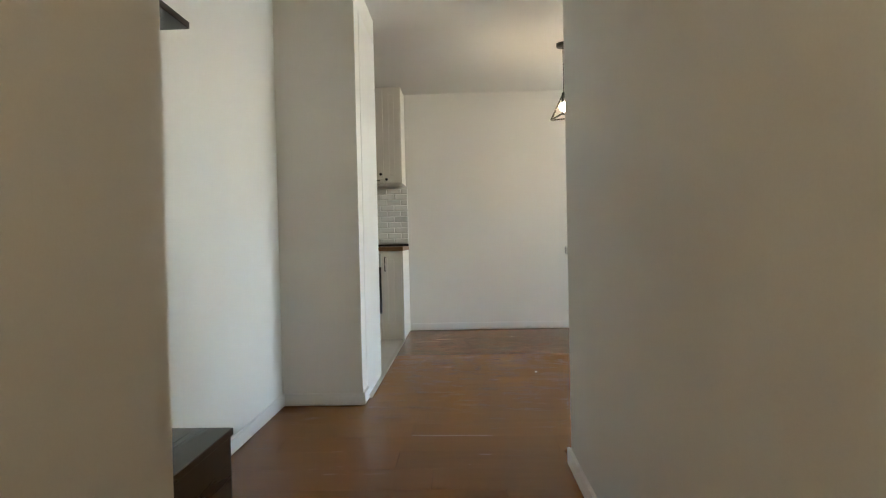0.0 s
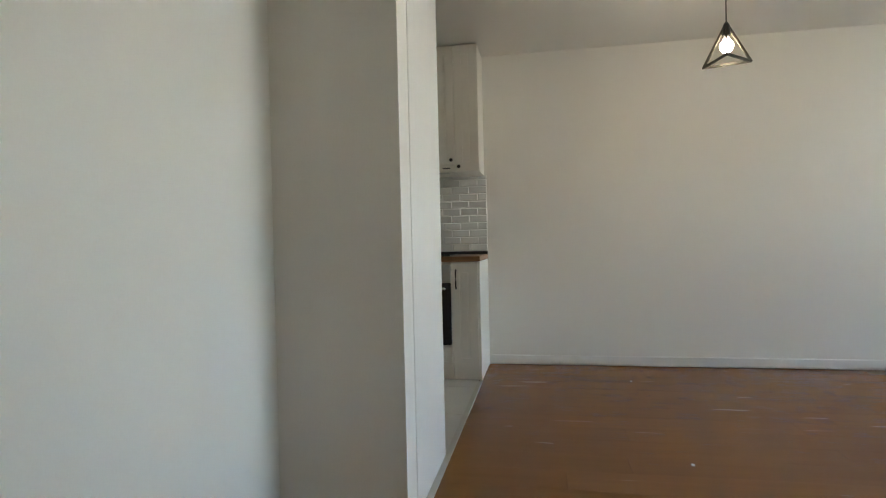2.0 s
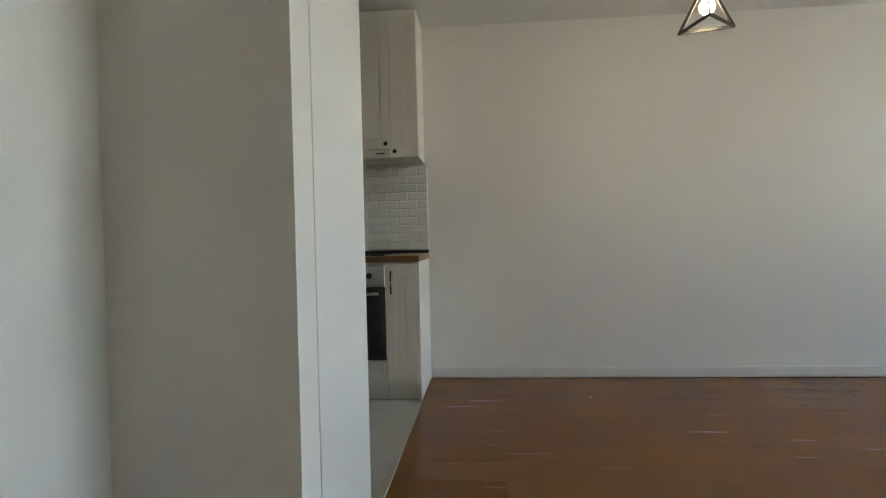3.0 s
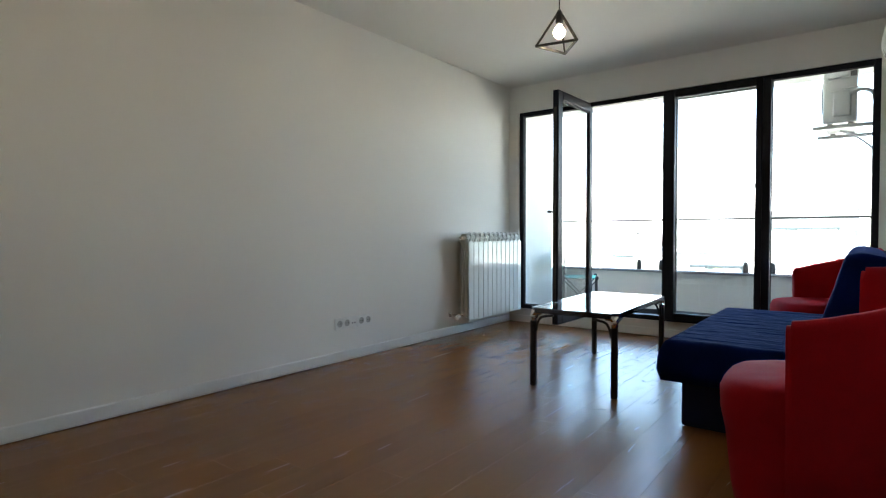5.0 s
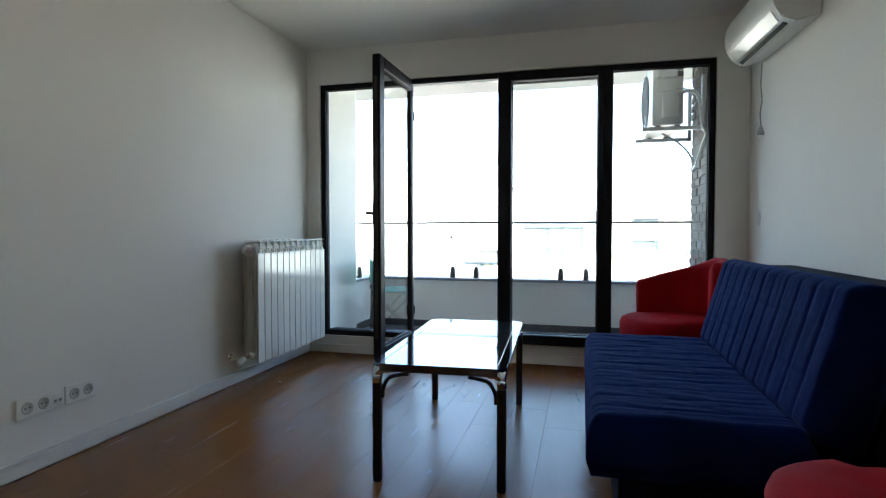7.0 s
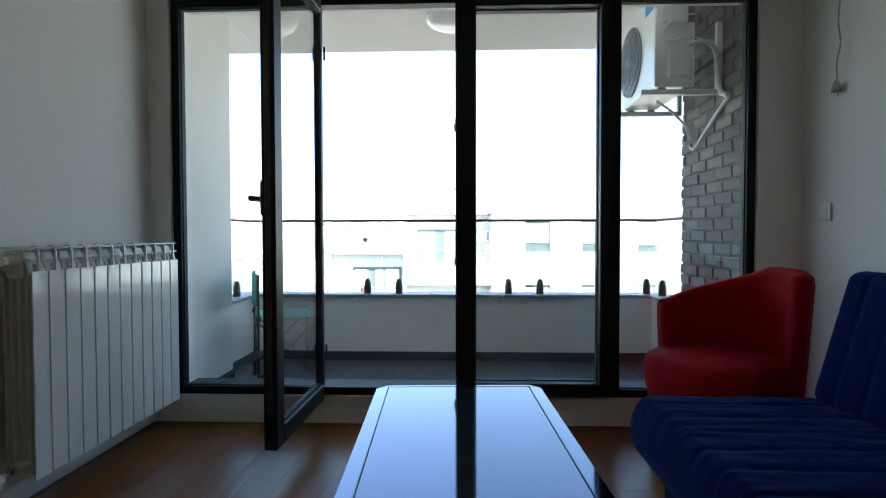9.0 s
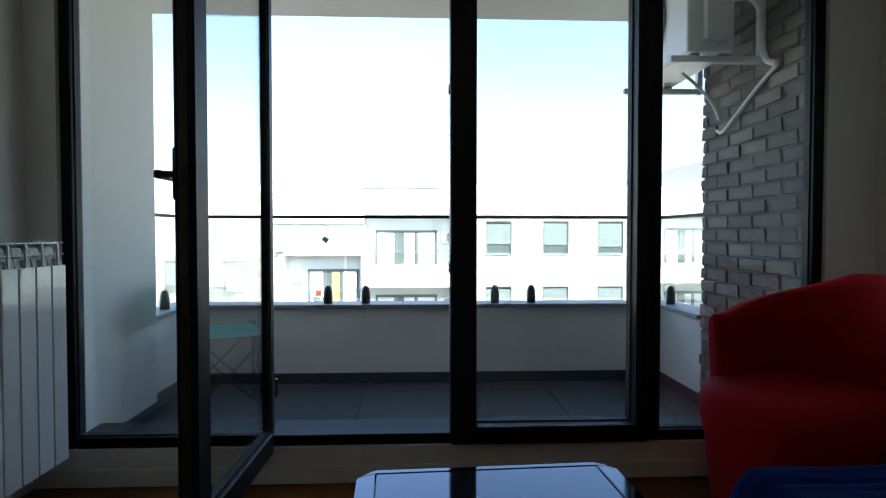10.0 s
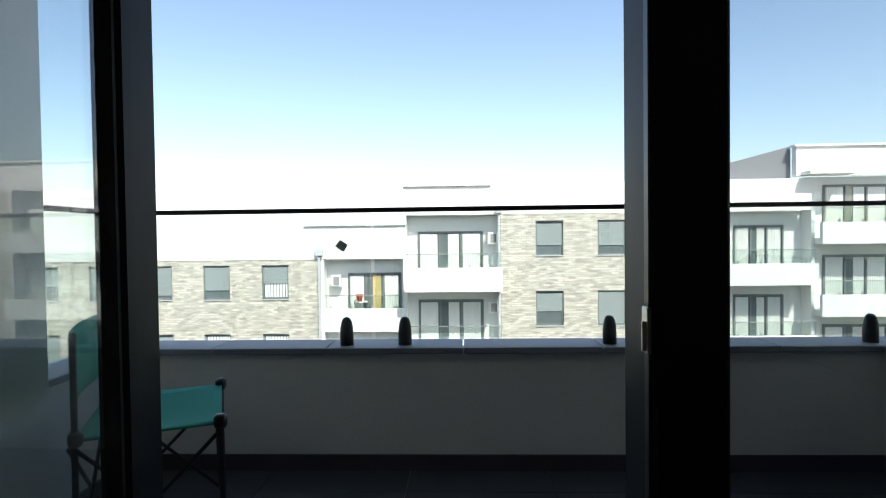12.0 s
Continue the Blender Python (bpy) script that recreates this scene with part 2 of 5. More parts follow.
RED = mat("red_microsuede", (0.33, 0.004, 0.010), 0.8, var=0.14, scale=6, fine=200, bump=0.25, spec=0.1)
PLASTER = mat("white_outdoor_plaster", (0.74, 0.72, 0.67), 0.9, var=0.05, scale=1.6, fine=110, bump=0.35, spec=0.2)
BTILE = mat("dark_grey_balcony_tile", (0.055, 0.058, 0.065), 0.5, var=0.14, scale=4, fine=90, rnd=0.06)
COPING = mat("grey_coping_slab", (0.24, 0.25, 0.27), 0.5, var=0.09, scale=5, fine=80, rnd=0.05)
BRICK = mat("grey_brown_brick", (0.180, 0.163, 0.150), 0.9, var=0.5, scale=14, fine=70, bump=1.0, rnd=0.36, spec=0.2)
MORTAR = mat("brick_mortar", (0.100, 0.094, 0.088), 0.95, var=0.12, fine=90, bump=0.5)
TEAL = mat("teal_canvas", (0.03, 0.30, 0.22), 0.8, var=0.08, scale=8, fine=300, bump=0.3)
BULB = glow_mat("lit_bulb", (1.0, 0.82, 0.58), 8.3)
LAMPGREY = mat("dark_bronze_metal", (0.05, 0.047, 0.04), 0.4, metal=0.5, var=0.1)
LABELBLUE = mat("blue_badge", (0.02, 0.20, 0.55), 0.4)
INK = mat("grey_print", (0.12, 0.12, 0.12), 0.6)
PAPER = mat("white_scrap", (0.7, 0.68, 0.62), 0.8)
FBRICK = brick_mat("light_facade_brick", (0.72, 0.67, 0.57), (0.38, 0.35, 0.30), (0.47, 0.45, 0.41), w=0.30, h=0.095, gap=0.016)
FWHITE = mat("white_facade_render", (0.82, 0.82, 0.80), 0.9, var=0.03, scale=0.5, fine=12, spec=0.2)
FGREY = mat("grey_facade_render", (0.50, 0.51, 0.53), 0.9, var=0.03, scale=0.5, fine=12)
# Shade on the wedge roof end is put into this darker grey
FDARK = mat("shaded_grey_render", (0.20, 0.21, 0.23), 0.85, var=0.04, scale=0.5, fine=12)
FFRAME = mat("far_window_frame", (0.17, 0.19, 0.19), 0.5, var=0.05)
FWIN = mat("far_window_glass", (0.13, 0.16, 0.165), 0.06, var=0.2, scale=1.5, spec=1.0, coat=0.6)
SHUTTER = mat("grey_green_shutter", (0.30, 0.34, 0.34), 0.6, var=0.04)
CURTAIN = mat("white_curtain", (0.72, 0.72, 0.70), 0.9, var=0.1, scale=3)
YCURTAIN = mat("ochre_curtain", (0.50, 0.43, 0.20), 0.9, var=0.1, scale=3)
POT = mat("red_pot", (0.5, 0.06, 0.03), 0.7)
EARTH = mat("far_ground", (0.10, 0.10, 0.09), 0.95, var=0.2, scale=0.05, fine=2)


# ---- mesh helpers ----
def box(bm, x0, x1, y0, y1, z0, z1, bev=0.0, seg=1):
    vs = bmesh.ops.create_cube(bm, size=1, matrix=Matrix.Translation(((x0 + x1) / 2, (y0 + y1) / 2, (z0 + z1) / 2)) @ Matrix.Diagonal((x1 - x0, y1 - y0, z1 - z0, 1)))["verts"]
    if bev:
        es = list({e for v in vs for e in v.link_edges})
        bmesh.ops.bevel(bm, geom=es, offset=bev, segments=seg, affect="EDGES", profile=0.5)
    return bm


def boxm(*a, **k):
    return box(bmesh.new(), *a, **k)


def rod(bm, a, b, r, seg=10, r2=None):
    """A round bar from a to b."""
    a, b = Vector(a), Vector(b)
    d = b - a
    m = Matrix.Translation((a + b) / 2) @ d.to_track_quat("Z", "Y").to_matrix().to_4x4()
    bmesh.ops.create_cone(bm, cap_ends=True, segments=seg, radius1=r, radius2=r if r2 is None else r2, depth=d.length, matrix=m)
    return bm


def tube(bm, pts, r, seg=8):
    """A round tube along a smooth run of points."""
    pts = [Vector(p) for p in pts]
    rings = []
    for i, p in enumerate(pts):
        d = (pts[min(i + 1, len(pts) - 1)] - pts[max(i - 1, 0)]).normalized()
        q = d.to_track_quat("Z", "Y")
        rings.append([bm.verts.new(p + q @ Vector((r * math.cos(2 * math.pi * j / seg), r * math.sin(2 * math.pi * j / seg), 0))) for j in range(seg)])
    for a, b in zip(rings, rings[1:]):
        for j in range(seg):
            bm.faces.new((a[j], a[(j + 1) % seg], b[(j + 1) % seg], b[j]))
    bm.faces.new(rings[0][::-1])
    bm.faces.new(rings[-1])
    return bm


def bez(pts, n=14):
    """Points on a smooth curve through pts."""
    pts = [Vector(p) for p in pts]
    out = []
    for i in range(len(pts) - 1):
        p0, p1, p2, p3 = pts[max(i - 1, 0)], pts[i], pts[i + 1], pts[min(i + 2, len(pts) - 1)]
        for k in range(n):
            t = k / n
            out.append(0.5 * ((2 * p1) + (p2 - p0) * t + (2 * p0 - 5 * p1 + 4 * p2 - p3) * t * t + (3 * p1 - p0 - 3 * p2 + p3) * t ** 3))
    out.append(pts[-1])
    return out


def lathe(bm, prof, seg=20, at=(0, 0, 0)):
    """A turned shape round z: prof is (radius, height) from the bottom up."""
    at = Vector(at)
    rings = [[bm.verts.new(at + Vector((r * math.cos(2 * math.pi * j / seg), r * math.sin(2 * math.pi * j / seg), z))) for j in range(seg)] for r, z in prof]
    for a, b in zip(rings, rings[1:]):
        for j in range(seg):
            bm.faces.new((a[j], a[(j + 1) % seg], b[(j + 1) % seg], b[j]))
    bm.faces.new(rings[0][::-1])
    bm.faces.new(rings[-1])
    return bm


def mesh_of(name, bm, material, smooth=False):
    bmesh.ops.recalc_face_normals(bm, faces=bm.faces)
    me = bpy.data.meshes.new(name)
    bm.to_mesh(me)
    bm.free()
    me.materials.append(material)
    if smooth:
        me.shade_smooth()
    return me


def part(name, bm, material, parent, label="", smooth=False):
    ob = new(name, mesh_of(name, bm, material, smooth))
    ob.parent = parent
    if label:
        tagged(ob, label)
    return ob


def thing(name, at, label, category, group="", kind="", rz=0.0):
    ob = new(name)
    ob.empty_display_size = 0.1
    ob.matrix_world = pose(*at, 0, 0, rz)
    return tagged(ob, label, category, group, kind)


def solid(name, bm, material, label, category, kind="structure", smooth=False):
    return tagged(new(name, mesh_of(name, bm, material, smooth)), label, category, "", kind)


def piece(name, me, parent, m):
    """One more piece on a shared mesh."""
    ob = new(name, me)
    ob.parent = parent
    ob.matrix_basis = m
    return ob


# ---- the shell of the flat ----
CH = 2.51           # ceiling height
WX = 5.73           # inner face of the window wall
W0, W1, WB, WT = 0.855, 3.885, 0.143, 2.23   # the opening in it
solid("wall_north", boxm(-2.4, 5.95, 4.0, 4.2, -0.1, CH), PAINT, "long white painted wall with a low skirting", "wall")
b = bmesh.new()
lo = [(0.999, 0.437), (5.95, 0.65), (5.95, 0.2), (0.999, 0.2)]
va, vb = [b.verts.new((x, y, -0.1)) for x, y in lo], [b.verts.new((x, y, CH)) for x, y in lo]
for i in range(4):
    b.faces.new((va[i], va[(i + 1) % 4], vb[(i + 1) % 4], vb[i]))
b.faces.new(va[::-1])
b.faces.new(vb)
solid("wall_south", b, PAINT, "white painted wall behind the sofa", "wall")
solid("wall_hall_east", boxm(0.999, 1.2, -3.0, 0.1995, -0.1, CH), PAINT, "white painted hall wall ending at a corner", "wall")
solid("wall_hall_west", boxm(-0.7, -0.065, -3.0, -0.69, -0.1, CH), PAINT, "white painted hall wall before a niche", "wall")
solid("wall_niche", boxm(-0.7, -0.5, -0.69, 1.32, -0.1, CH), PAINT, "white painted wall at the back of the hall niche", "wall")
solid("wall_column", boxm(-2.4, -0.03, 1.32, 1.46, -0.1, CH), PAINT, "white painted stub wall between hall and kitchen", "wall")
solid("wall_kitchen_west", boxm(-2.6, -2.4, 1.32, 4.2, -0.1, CH), PAINT, "white painted kitchen wall", "wall")
solid("wall_hall_south", boxm(-0.7, 1.2, -3.2, -3.0, -0.1, CH), PAINT, "white painted wall at the end of the hall", "wall")
b = bmesh.new()
box(b, WX, 5.825, 0.6, W0, -0.1, CH)
box(b, WX, 5.95, W1, 4.0, -0.1, CH)
box(b, WX, 5.95, W0, W1, WT, CH)
box(b, WX, 5.95, W0, W1, -0.1, WB)
solid("wall_east", b, PAINT, "white painted wall round a wide window", "wall")
solid("ceiling", boxm(-2.6, 5.95, -3.2, 4.2, CH, CH + 0.2), CEIL, "plain white painted ceiling", "ceiling")


def baseboard(name, x0, x1, y0, y1, h=0.075):
    b = boxm(x0, x1, y0, y1, 0.007, h)
    es = [e for e in b.edges if all(v.co.z > h - 1e-4 for v in e.verts)]
    bmesh.ops.bevel(b, geom=es, offset=0.004, segments=2, affect="EDGES")
    solid(name, b, TRIM, "low white lacquered skirting board", "skirting")


baseboard("baseboard_north", 0.02, WX, 3.984, 3.9995)
baseboard("baseboard_south", 0, 4.72, 0.001, 0.016)
bpy.data.objects["baseboard_south"].matrix_world = pose(0.999, 0.437, 0, 0, 0, 2.46)
baseboard("baseboard_east", WX - 0.015, WX - 0.0005, 0.615, 3.985)
baseboard("baseboard_hall_east", 0.984, 0.9985, -3.0, 0.452)
baseboard("baseboard_hall_west", -0.0645, -0.05, -3.0, -0.69)
baseboard("baseboard_niche", -0.4995, -0.485, -0.12, 1.305)
baseboard("baseboard_column", -0.4995, -0.015, 1.305, 1.3195)
baseboard("baseboard_column_side", -0.0295, -0.015, 1.3195, 1.455)

# ---- window front ----
win = thing("window_1", (WX, 0, 0), "wide anthracite aluminium window front with an open door", "window", kind="structure")
FX0, FX1 = 0.02, 0.09     # frame depth behind the wall face


def bar(name, y0, y1, z0, z1, x0=FX0, x1=FX1, bev=0.004):
    return part(name, boxm(x0, x1, y0, y1, z0, z1, bev=bev), FRAME, win)


FW = 0.042                # face width of the outer frame
bar("window_frame", W1 - FW, W1, WB, WT)
bar("window_frame", W0, W0 + FW, WB, WT)
bar("window_frame", W0 + FW, W1 - FW, WT - FW, WT)
bar("window_frame", W0 + FW, W1 - FW, WB, WB + FW)
bar("mullion", 3.094, 3.122, WB + FW, WT - FW)
bar("mullion", 1.548, 1.608, WB + FW, WT - FW, x0=-0.03)
bar("sill", W0, W1, WB - 0.001, WB + 0.02, 0.09, 0.27)


def pane_in(y0, y1, z0, z1, x):
    g = part("pane", boxm(x - 0.004, x + 0.004, y0, y1, z0, z1), GLASS, win, "clear glass pane")
    g.visible_shadow = False
    s = 0.005
    b = bmesh.new()
    box(b, x - 0.014, x + 0.014, y0, y0 + s, z0, z1)
    box(b, x - 0.014, x + 0.014, y1 - s, y1, z0, z1)
    box(b, x - 0.014, x + 0.014, y0 + s, y1 - s, z0, z0 + s)
    box(b, x - 0.014, x + 0.014, y0 + s, y1 - s, z1 - s, z1)
    part("gasket", b, GASKET, win)


pane_in(3.122, W1 - FW, WB + FW, WT - FW, 0.055)
pane_in(W0 + FW, 1.548, WB + FW, WT - FW, 0.055)
# closed leaf
L0, L1, LZ0, LZ1 = 1.605, 2.382, WB + 0.02, WT - 0.02
LS, LT, LR = 0.10, 0.048, 0.068       # lock stile, hinge stile, rails
for y0, y1, z0, z1 in ((L1 - LS, L1, LZ0, LZ1), (L0, L0 + LT, LZ0, LZ1), (L0 + LT, L1 - LS, LZ0, LZ0 + LR), (L0 + LT, L1 - LS, LZ1 - LR, LZ1)):
    part("leaf_frame", boxm(-0.052, 0.068, y0, y1, z0, z1, bev=0.006), FRAME, win)
pane_in(L0 + LT, L1 - LS, LZ0 + LR, LZ1 - LR, 0.02)
part("lock_strip", boxm(-0.044, -0.028, L1 - 0.0005, L1 + 0.0015, LZ0 + 0.05, LZ1 - 0.05), LAMPGREY, win, "dull steel lock strip")
for z in (0.86, 1.545):
    b = boxm(-0.050, -0.028, L1 - 0.0005, L1 + 0.005, z - 0.030, z + 0.030, bev=0.0012)
    box(b, -0.046, -0.042, L1 + 0.005, L1 + 0.010, z - 0.026, z + 0.012)
    kp = part("keeper_plate", b, STEEL, win, "bright steel keeper plate")
    part("keeper_slot", boxm(-0.040, -0.033, L1 + 0.004, L1 + 0.0056, z - 0.027, z + 0.006), BLACK, kp)

# open leaf, hinged on the mullion, swung into the room
leaf = thing("door_1", (WX + 0.005, 3.098, WB - 0.012), "open anthracite aluminium balcony door with a glass pane", "door", kind="structure", rz=-1.2)
LW, LH = 0.71, 2.08
HS = 0.030                # hinge stile
for x0, x1, z0, z1 in ((-LW, -LW + 0.088, 0, LH), (-HS, 0, 0, LH), (-LW + 0.088, -HS, 0, 0.082), (-LW + 0.088, -HS, LH - 0.082, LH)):
    slim = 0.008 if x1 == 0 else 0.0
    part("stile", boxm(x0, x1, -0.030 + slim, 0.026 - slim, z0, z1, bev=0.006), FRAME, leaf)
g = part("pane", boxm(-LW + 0.085, -HS + 0.003, -0.004, 0.004, 0.08, LH - 0.08), GLASS, leaf, "clear glass pane")
g.visible_shadow = False
b = bmesh.new()
for x0, x1, z0, z1 in ((-LW + 0.088, -LW + 0.096, 0.082, LH - 0.082), (-HS - 0.006, -HS, 0.082, LH - 0.082), (-LW + 0.096, -HS - 0.006, 0.082, 0.090), (-LW + 0.096, -HS - 0.006, LH - 0.090, LH - 0.082)):
    box(b, x0, x1, -0.016, 0.014, z0, z1)
part("gasket", b, GASKET, leaf)
b = boxm(-LW - 0.003, -LW + 0.0005, -0.012, 0.012, 0.15, LH - 0.15)
part("lock_strip", b, LAMPGREY, leaf, "grey steel lock strip with slots")
for z in (0.3, 0.62, 1.0, 1.32, 1.7):
    part("lock_bolt", boxm(-LW - 0.006, -LW + 0.0005, -0.006, 0.006, z - 0.02, z + 0.02, bev=0.001), BLACK, leaf)
b = bmesh.new()
box(b, -LW + 0.025, -LW + 0.06, 0.031, 0.042, 0.94, 1.08, bev=0.004)
rod(b, (-LW + 0.042, 0.04, 1.01), (-LW + 0.042, 0.085, 1.01), 0.009)
box(b, -LW + 0.030, -LW + 0.16, 0.075, 0.095, 0.998, 1.022, bev=0.007, seg=2)
part("door_handle", b, BLACK, leaf, "black lever handle")
for z in (0.25, 1.8):
    b = rod(bmesh.new(), (0.0, -0.034, z - 0.035), (0.0, -0.034, z + 0.035), 0.006)
    part("hinge", b, BLACK, leaf)

# ---- kitchen ----
KX = -0.02


def shaker_door(parent, name, x0, x1, z0, z1, y, rail=0.055):
    """A framed door front that faces -y with a sunk field."""
    b = bmesh.new()
    for a in ((x0, x0 + rail, z0, z1), (x1 - rail, x1, z0, z1), (x0 + rail, x1 - rail, z0, z0 + rail), (x0 + rail, x1 - rail, z1 - rail, z1)):
        box(b, a[0], a[1], y - 0.02, y, a[2], a[3])
    box(b, x0 + rail, x1 - rail, y - 0.012, y, z0 + rail, z1 - rail)
    c = 0.012
    box(b, x0 + rail + c, x1 - rail - c, y - 0.016, y - 0.012, z0 + rail + c, z1 - rail - c, bev=0.003)
    return part(name, b, CAB, parent)


def base_cabinet(x0, x1, oven=False):
    t = thing("base_cabinet", (0, 0, 0), "cream base cabinet with a framed door" if not oven else "cream oven cabinet with a drawer below the oven", "cabinet", "kitchen base units")
    part("body", boxm(x0, x1, 3.42, 3.995, 0.10, 0.86), CAB, t)
    part("plinth", boxm(x0, x1 - 0.002, 3.45, 3.99, 0.003, 0.10), CAB, t)
    if not oven:
        d = shaker_door(t, "door", x0 + 0.002, x1 - 0.002, 0.112, 0.852, 3.42)
        hb = tube(bmesh.new(), bez([(x0 + 0.035, 3.40, 0.80), (x0 + 0.035, 3.37, 0.795), (x0 + 0.035, 3.37, 0.68), (x0 + 0.035, 3.40, 0.675)], 5), 0.005)
        part("handle", hb, BLACK, d, "black bow handle", True)
    else:
        d = shaker_door(t, "drawer_front", x0 + 0.002, x1 - 0.002, 0.112, 0.245, 3.42, 0.03)
    return t


base_cabinet(-0.21, KX)
base_cabinet(-0.81, -0.212, True)
base_cabinet(-1.42, -0.812)
base_cabinet(-2.02, -1.422)
ov = thing("oven", (-0.51, 3.42, 0.25), "built-in oven with a black glass door and steel panel", "oven")
part("door_glass", boxm(-0.293, 0.293, -0.022, -0.001, 0.01, 0.46, bev=0.003), BLACKGLASS, ov)
part("control_panel", boxm(-0.293, 0.293, -0.022, -0.001, 0.465, 0.59, bev=0.003), STEEL, ov, "brushed steel control panel")
part("door_handle", tube(bmesh.new(), bez([(-0.22, -0.02, 0.42), (-0.22, -0.055, 0.42), (0.22, -0.055, 0.42), (0.22, -0.02, 0.42)], 6), 0.008), STEEL, ov, "steel bar handle", True)
for x in (-0.2, 0.2):
    part("knob", rod(bmesh.new(), (x, -0.02, 0.53), (x, -0.045, 0.53), 0.018, 16), BLACK, ov, "black knob")
ct = solid("worktop", boxm(-2.38, 0.0, 3.385, 3.9995, 0.862, 0.90, bev=0.004), COUNTER, "oak worktop with a square edge", "worktop", "object")
del ct["kind"]
hob = thing("hob", (-0.51, 3.68, 0.90), "black glass hob set in the worktop", "hob")
part("glass", boxm(-0.29, 0.29, -0.25, 0.25, 0.0005, 0.008, bev=0.002), BLACKGLASS, hob)
st = solid("worktop_trim", boxm(-2.38, -0.001, 3.975, 3.9995, 0.9005, 0.925, bev=0.004), BLACK, "black plastic strip where worktop meets tiles", "trim")
pn = solid("cabinet_end_panel", boxm(KX + 0.0005, KX + 0.017, 3.4, 3.99, 0.003, 0.86, bev=0.001), CAB, "cream end panel of the base cabinets", "panel", "object")
del pn["kind"]


def wall_cabinet(x0, x1, knob_left, z0=1.54):
    t = thing("wall_cabinet", (0, 0, 0), "tall cream wall cabinet with a framed door", "cabinet", "kitchen wall units")
    part("body", boxm(x0, x1, 3.66, 3.995, z0, CH - 0.012), CAB, t)
    d = shaker_door(t, "door", x0 + 0.0015, x1 - 0.0015, z0 + 0.005, CH - 0.015, 3.66)
    kx = x0 + 0.028 if knob_left else x1 - 0.028
    k = lathe(bmesh.new(), [(0.006, 0), (0.006, 0.012), (0.013, 0.016), (0.014, 0.022), (0.009, 0.028)], 14)
    bmesh.ops.rotate(k, verts=k.verts, matrix=Matrix.Rotation(radians(90), 3, "X"))
    bmesh.ops.translate(k, verts=k.verts, vec=(kx, 3.64, z0 + 0.035))
    part("knob", k, BLACK, d, "round black knob", True)
    return t


wall_cabinet(-0.20, KX, True)
wall_cabinet(-0.80, -0.202, False, 1.592)
hd = thing("cooker_hood", (-0.50, 3.66, 1.541), "slim built-in cooker hood under the wall cabinet", "cooker hood")
part("housing", boxm(-0.296, 0.296, 0.0, 0.32, 0.0, 0.049), CAB, hd)
part("front_strip", boxm(-0.296, 0.296, -0.018, -0.001, 0.006, 0.047, bev=0.002), CAB, hd)
part("badge", boxm(0.20, 0.26, -0.0195, -0.018, 0.02, 0.03), INK, hd, "small grey printed mark")
part("lamp_grille", boxm(0.12, 0.24, 0.03, 0.10, -0.004, 0.0), STEEL, hd, "steel lamp grille")
wall_cabinet(-1.40, -0.802, True)
wall_cabinet(-2.0, -1.402, False)
# tall unit behind the stub wall
tu = thing("tall_cabinet", (0, 0, 0), "tall white cabinet with a plain end panel", "cabinet")
part("end_panel", boxm(-0.046, -0.0285, 1.465, 2.04, 0.003, 2.34, bev=0.001), TRIM, tu, "plain white end panel")
part("body", boxm(-0.63, -0.047, 1.465, 2.02, 0.06, 2.34), CAB, tu)
part("door", boxm(-0.628, -0.0465, 2.021, 2.04, 0.07, 2.335, bev=0.002), CAB, tu)
part("plinth", boxm(-0.63, -0.048, 1.47, 1.98, 0.003, 0.06), CAB, tu)
solid("wall_panel_top", boxm(-0.63, -0.03, 1.4605, 2.04, 2.341, CH), PAINT, "white boxed-in wall above the tall cabinet", "wall")

# ---- hall ----
hs = thing("hall_stand", (-0.5, -0.42, 0), "dark wenge hall stand with a shoe bench and a hat shelf", "hall stand")
part("back_panel", boxm(0.001, 0.019, -0.26, 0.235, 0.003, 1.70, bev=0.002), DARKWOOD, hs)
part("hat_shelf", boxm(0.019, 0.25, -0.25, 0.235, 1.605, 1.627, bev=0.002), DARKWOOD, hs)
bn = part("bench", boxm(0.019, 0.355, -0.25, 0.225, 0.366, 0.389, bev=0.002), DARKWOOD, hs)
part("bench_front", boxm(0.33, 0.348, -0.25, 0.22, 0.02, 0.365, bev=0.001), DARKWOOD, hs)
part("bench_side", boxm(0.019, 0.329, 0.20, 0.22, 0.003, 0.365, bev=0.001), DARKWOOD, hs)
for y in (-0.15, 0.0, 0.15):
    part("hook", tube(bmesh.new(), bez([(0.019, y, 1.45), (0.06, y, 1.44), (0.075, y, 1.47)], 5), 0.005), STEEL, hs, "steel coat hook", True)


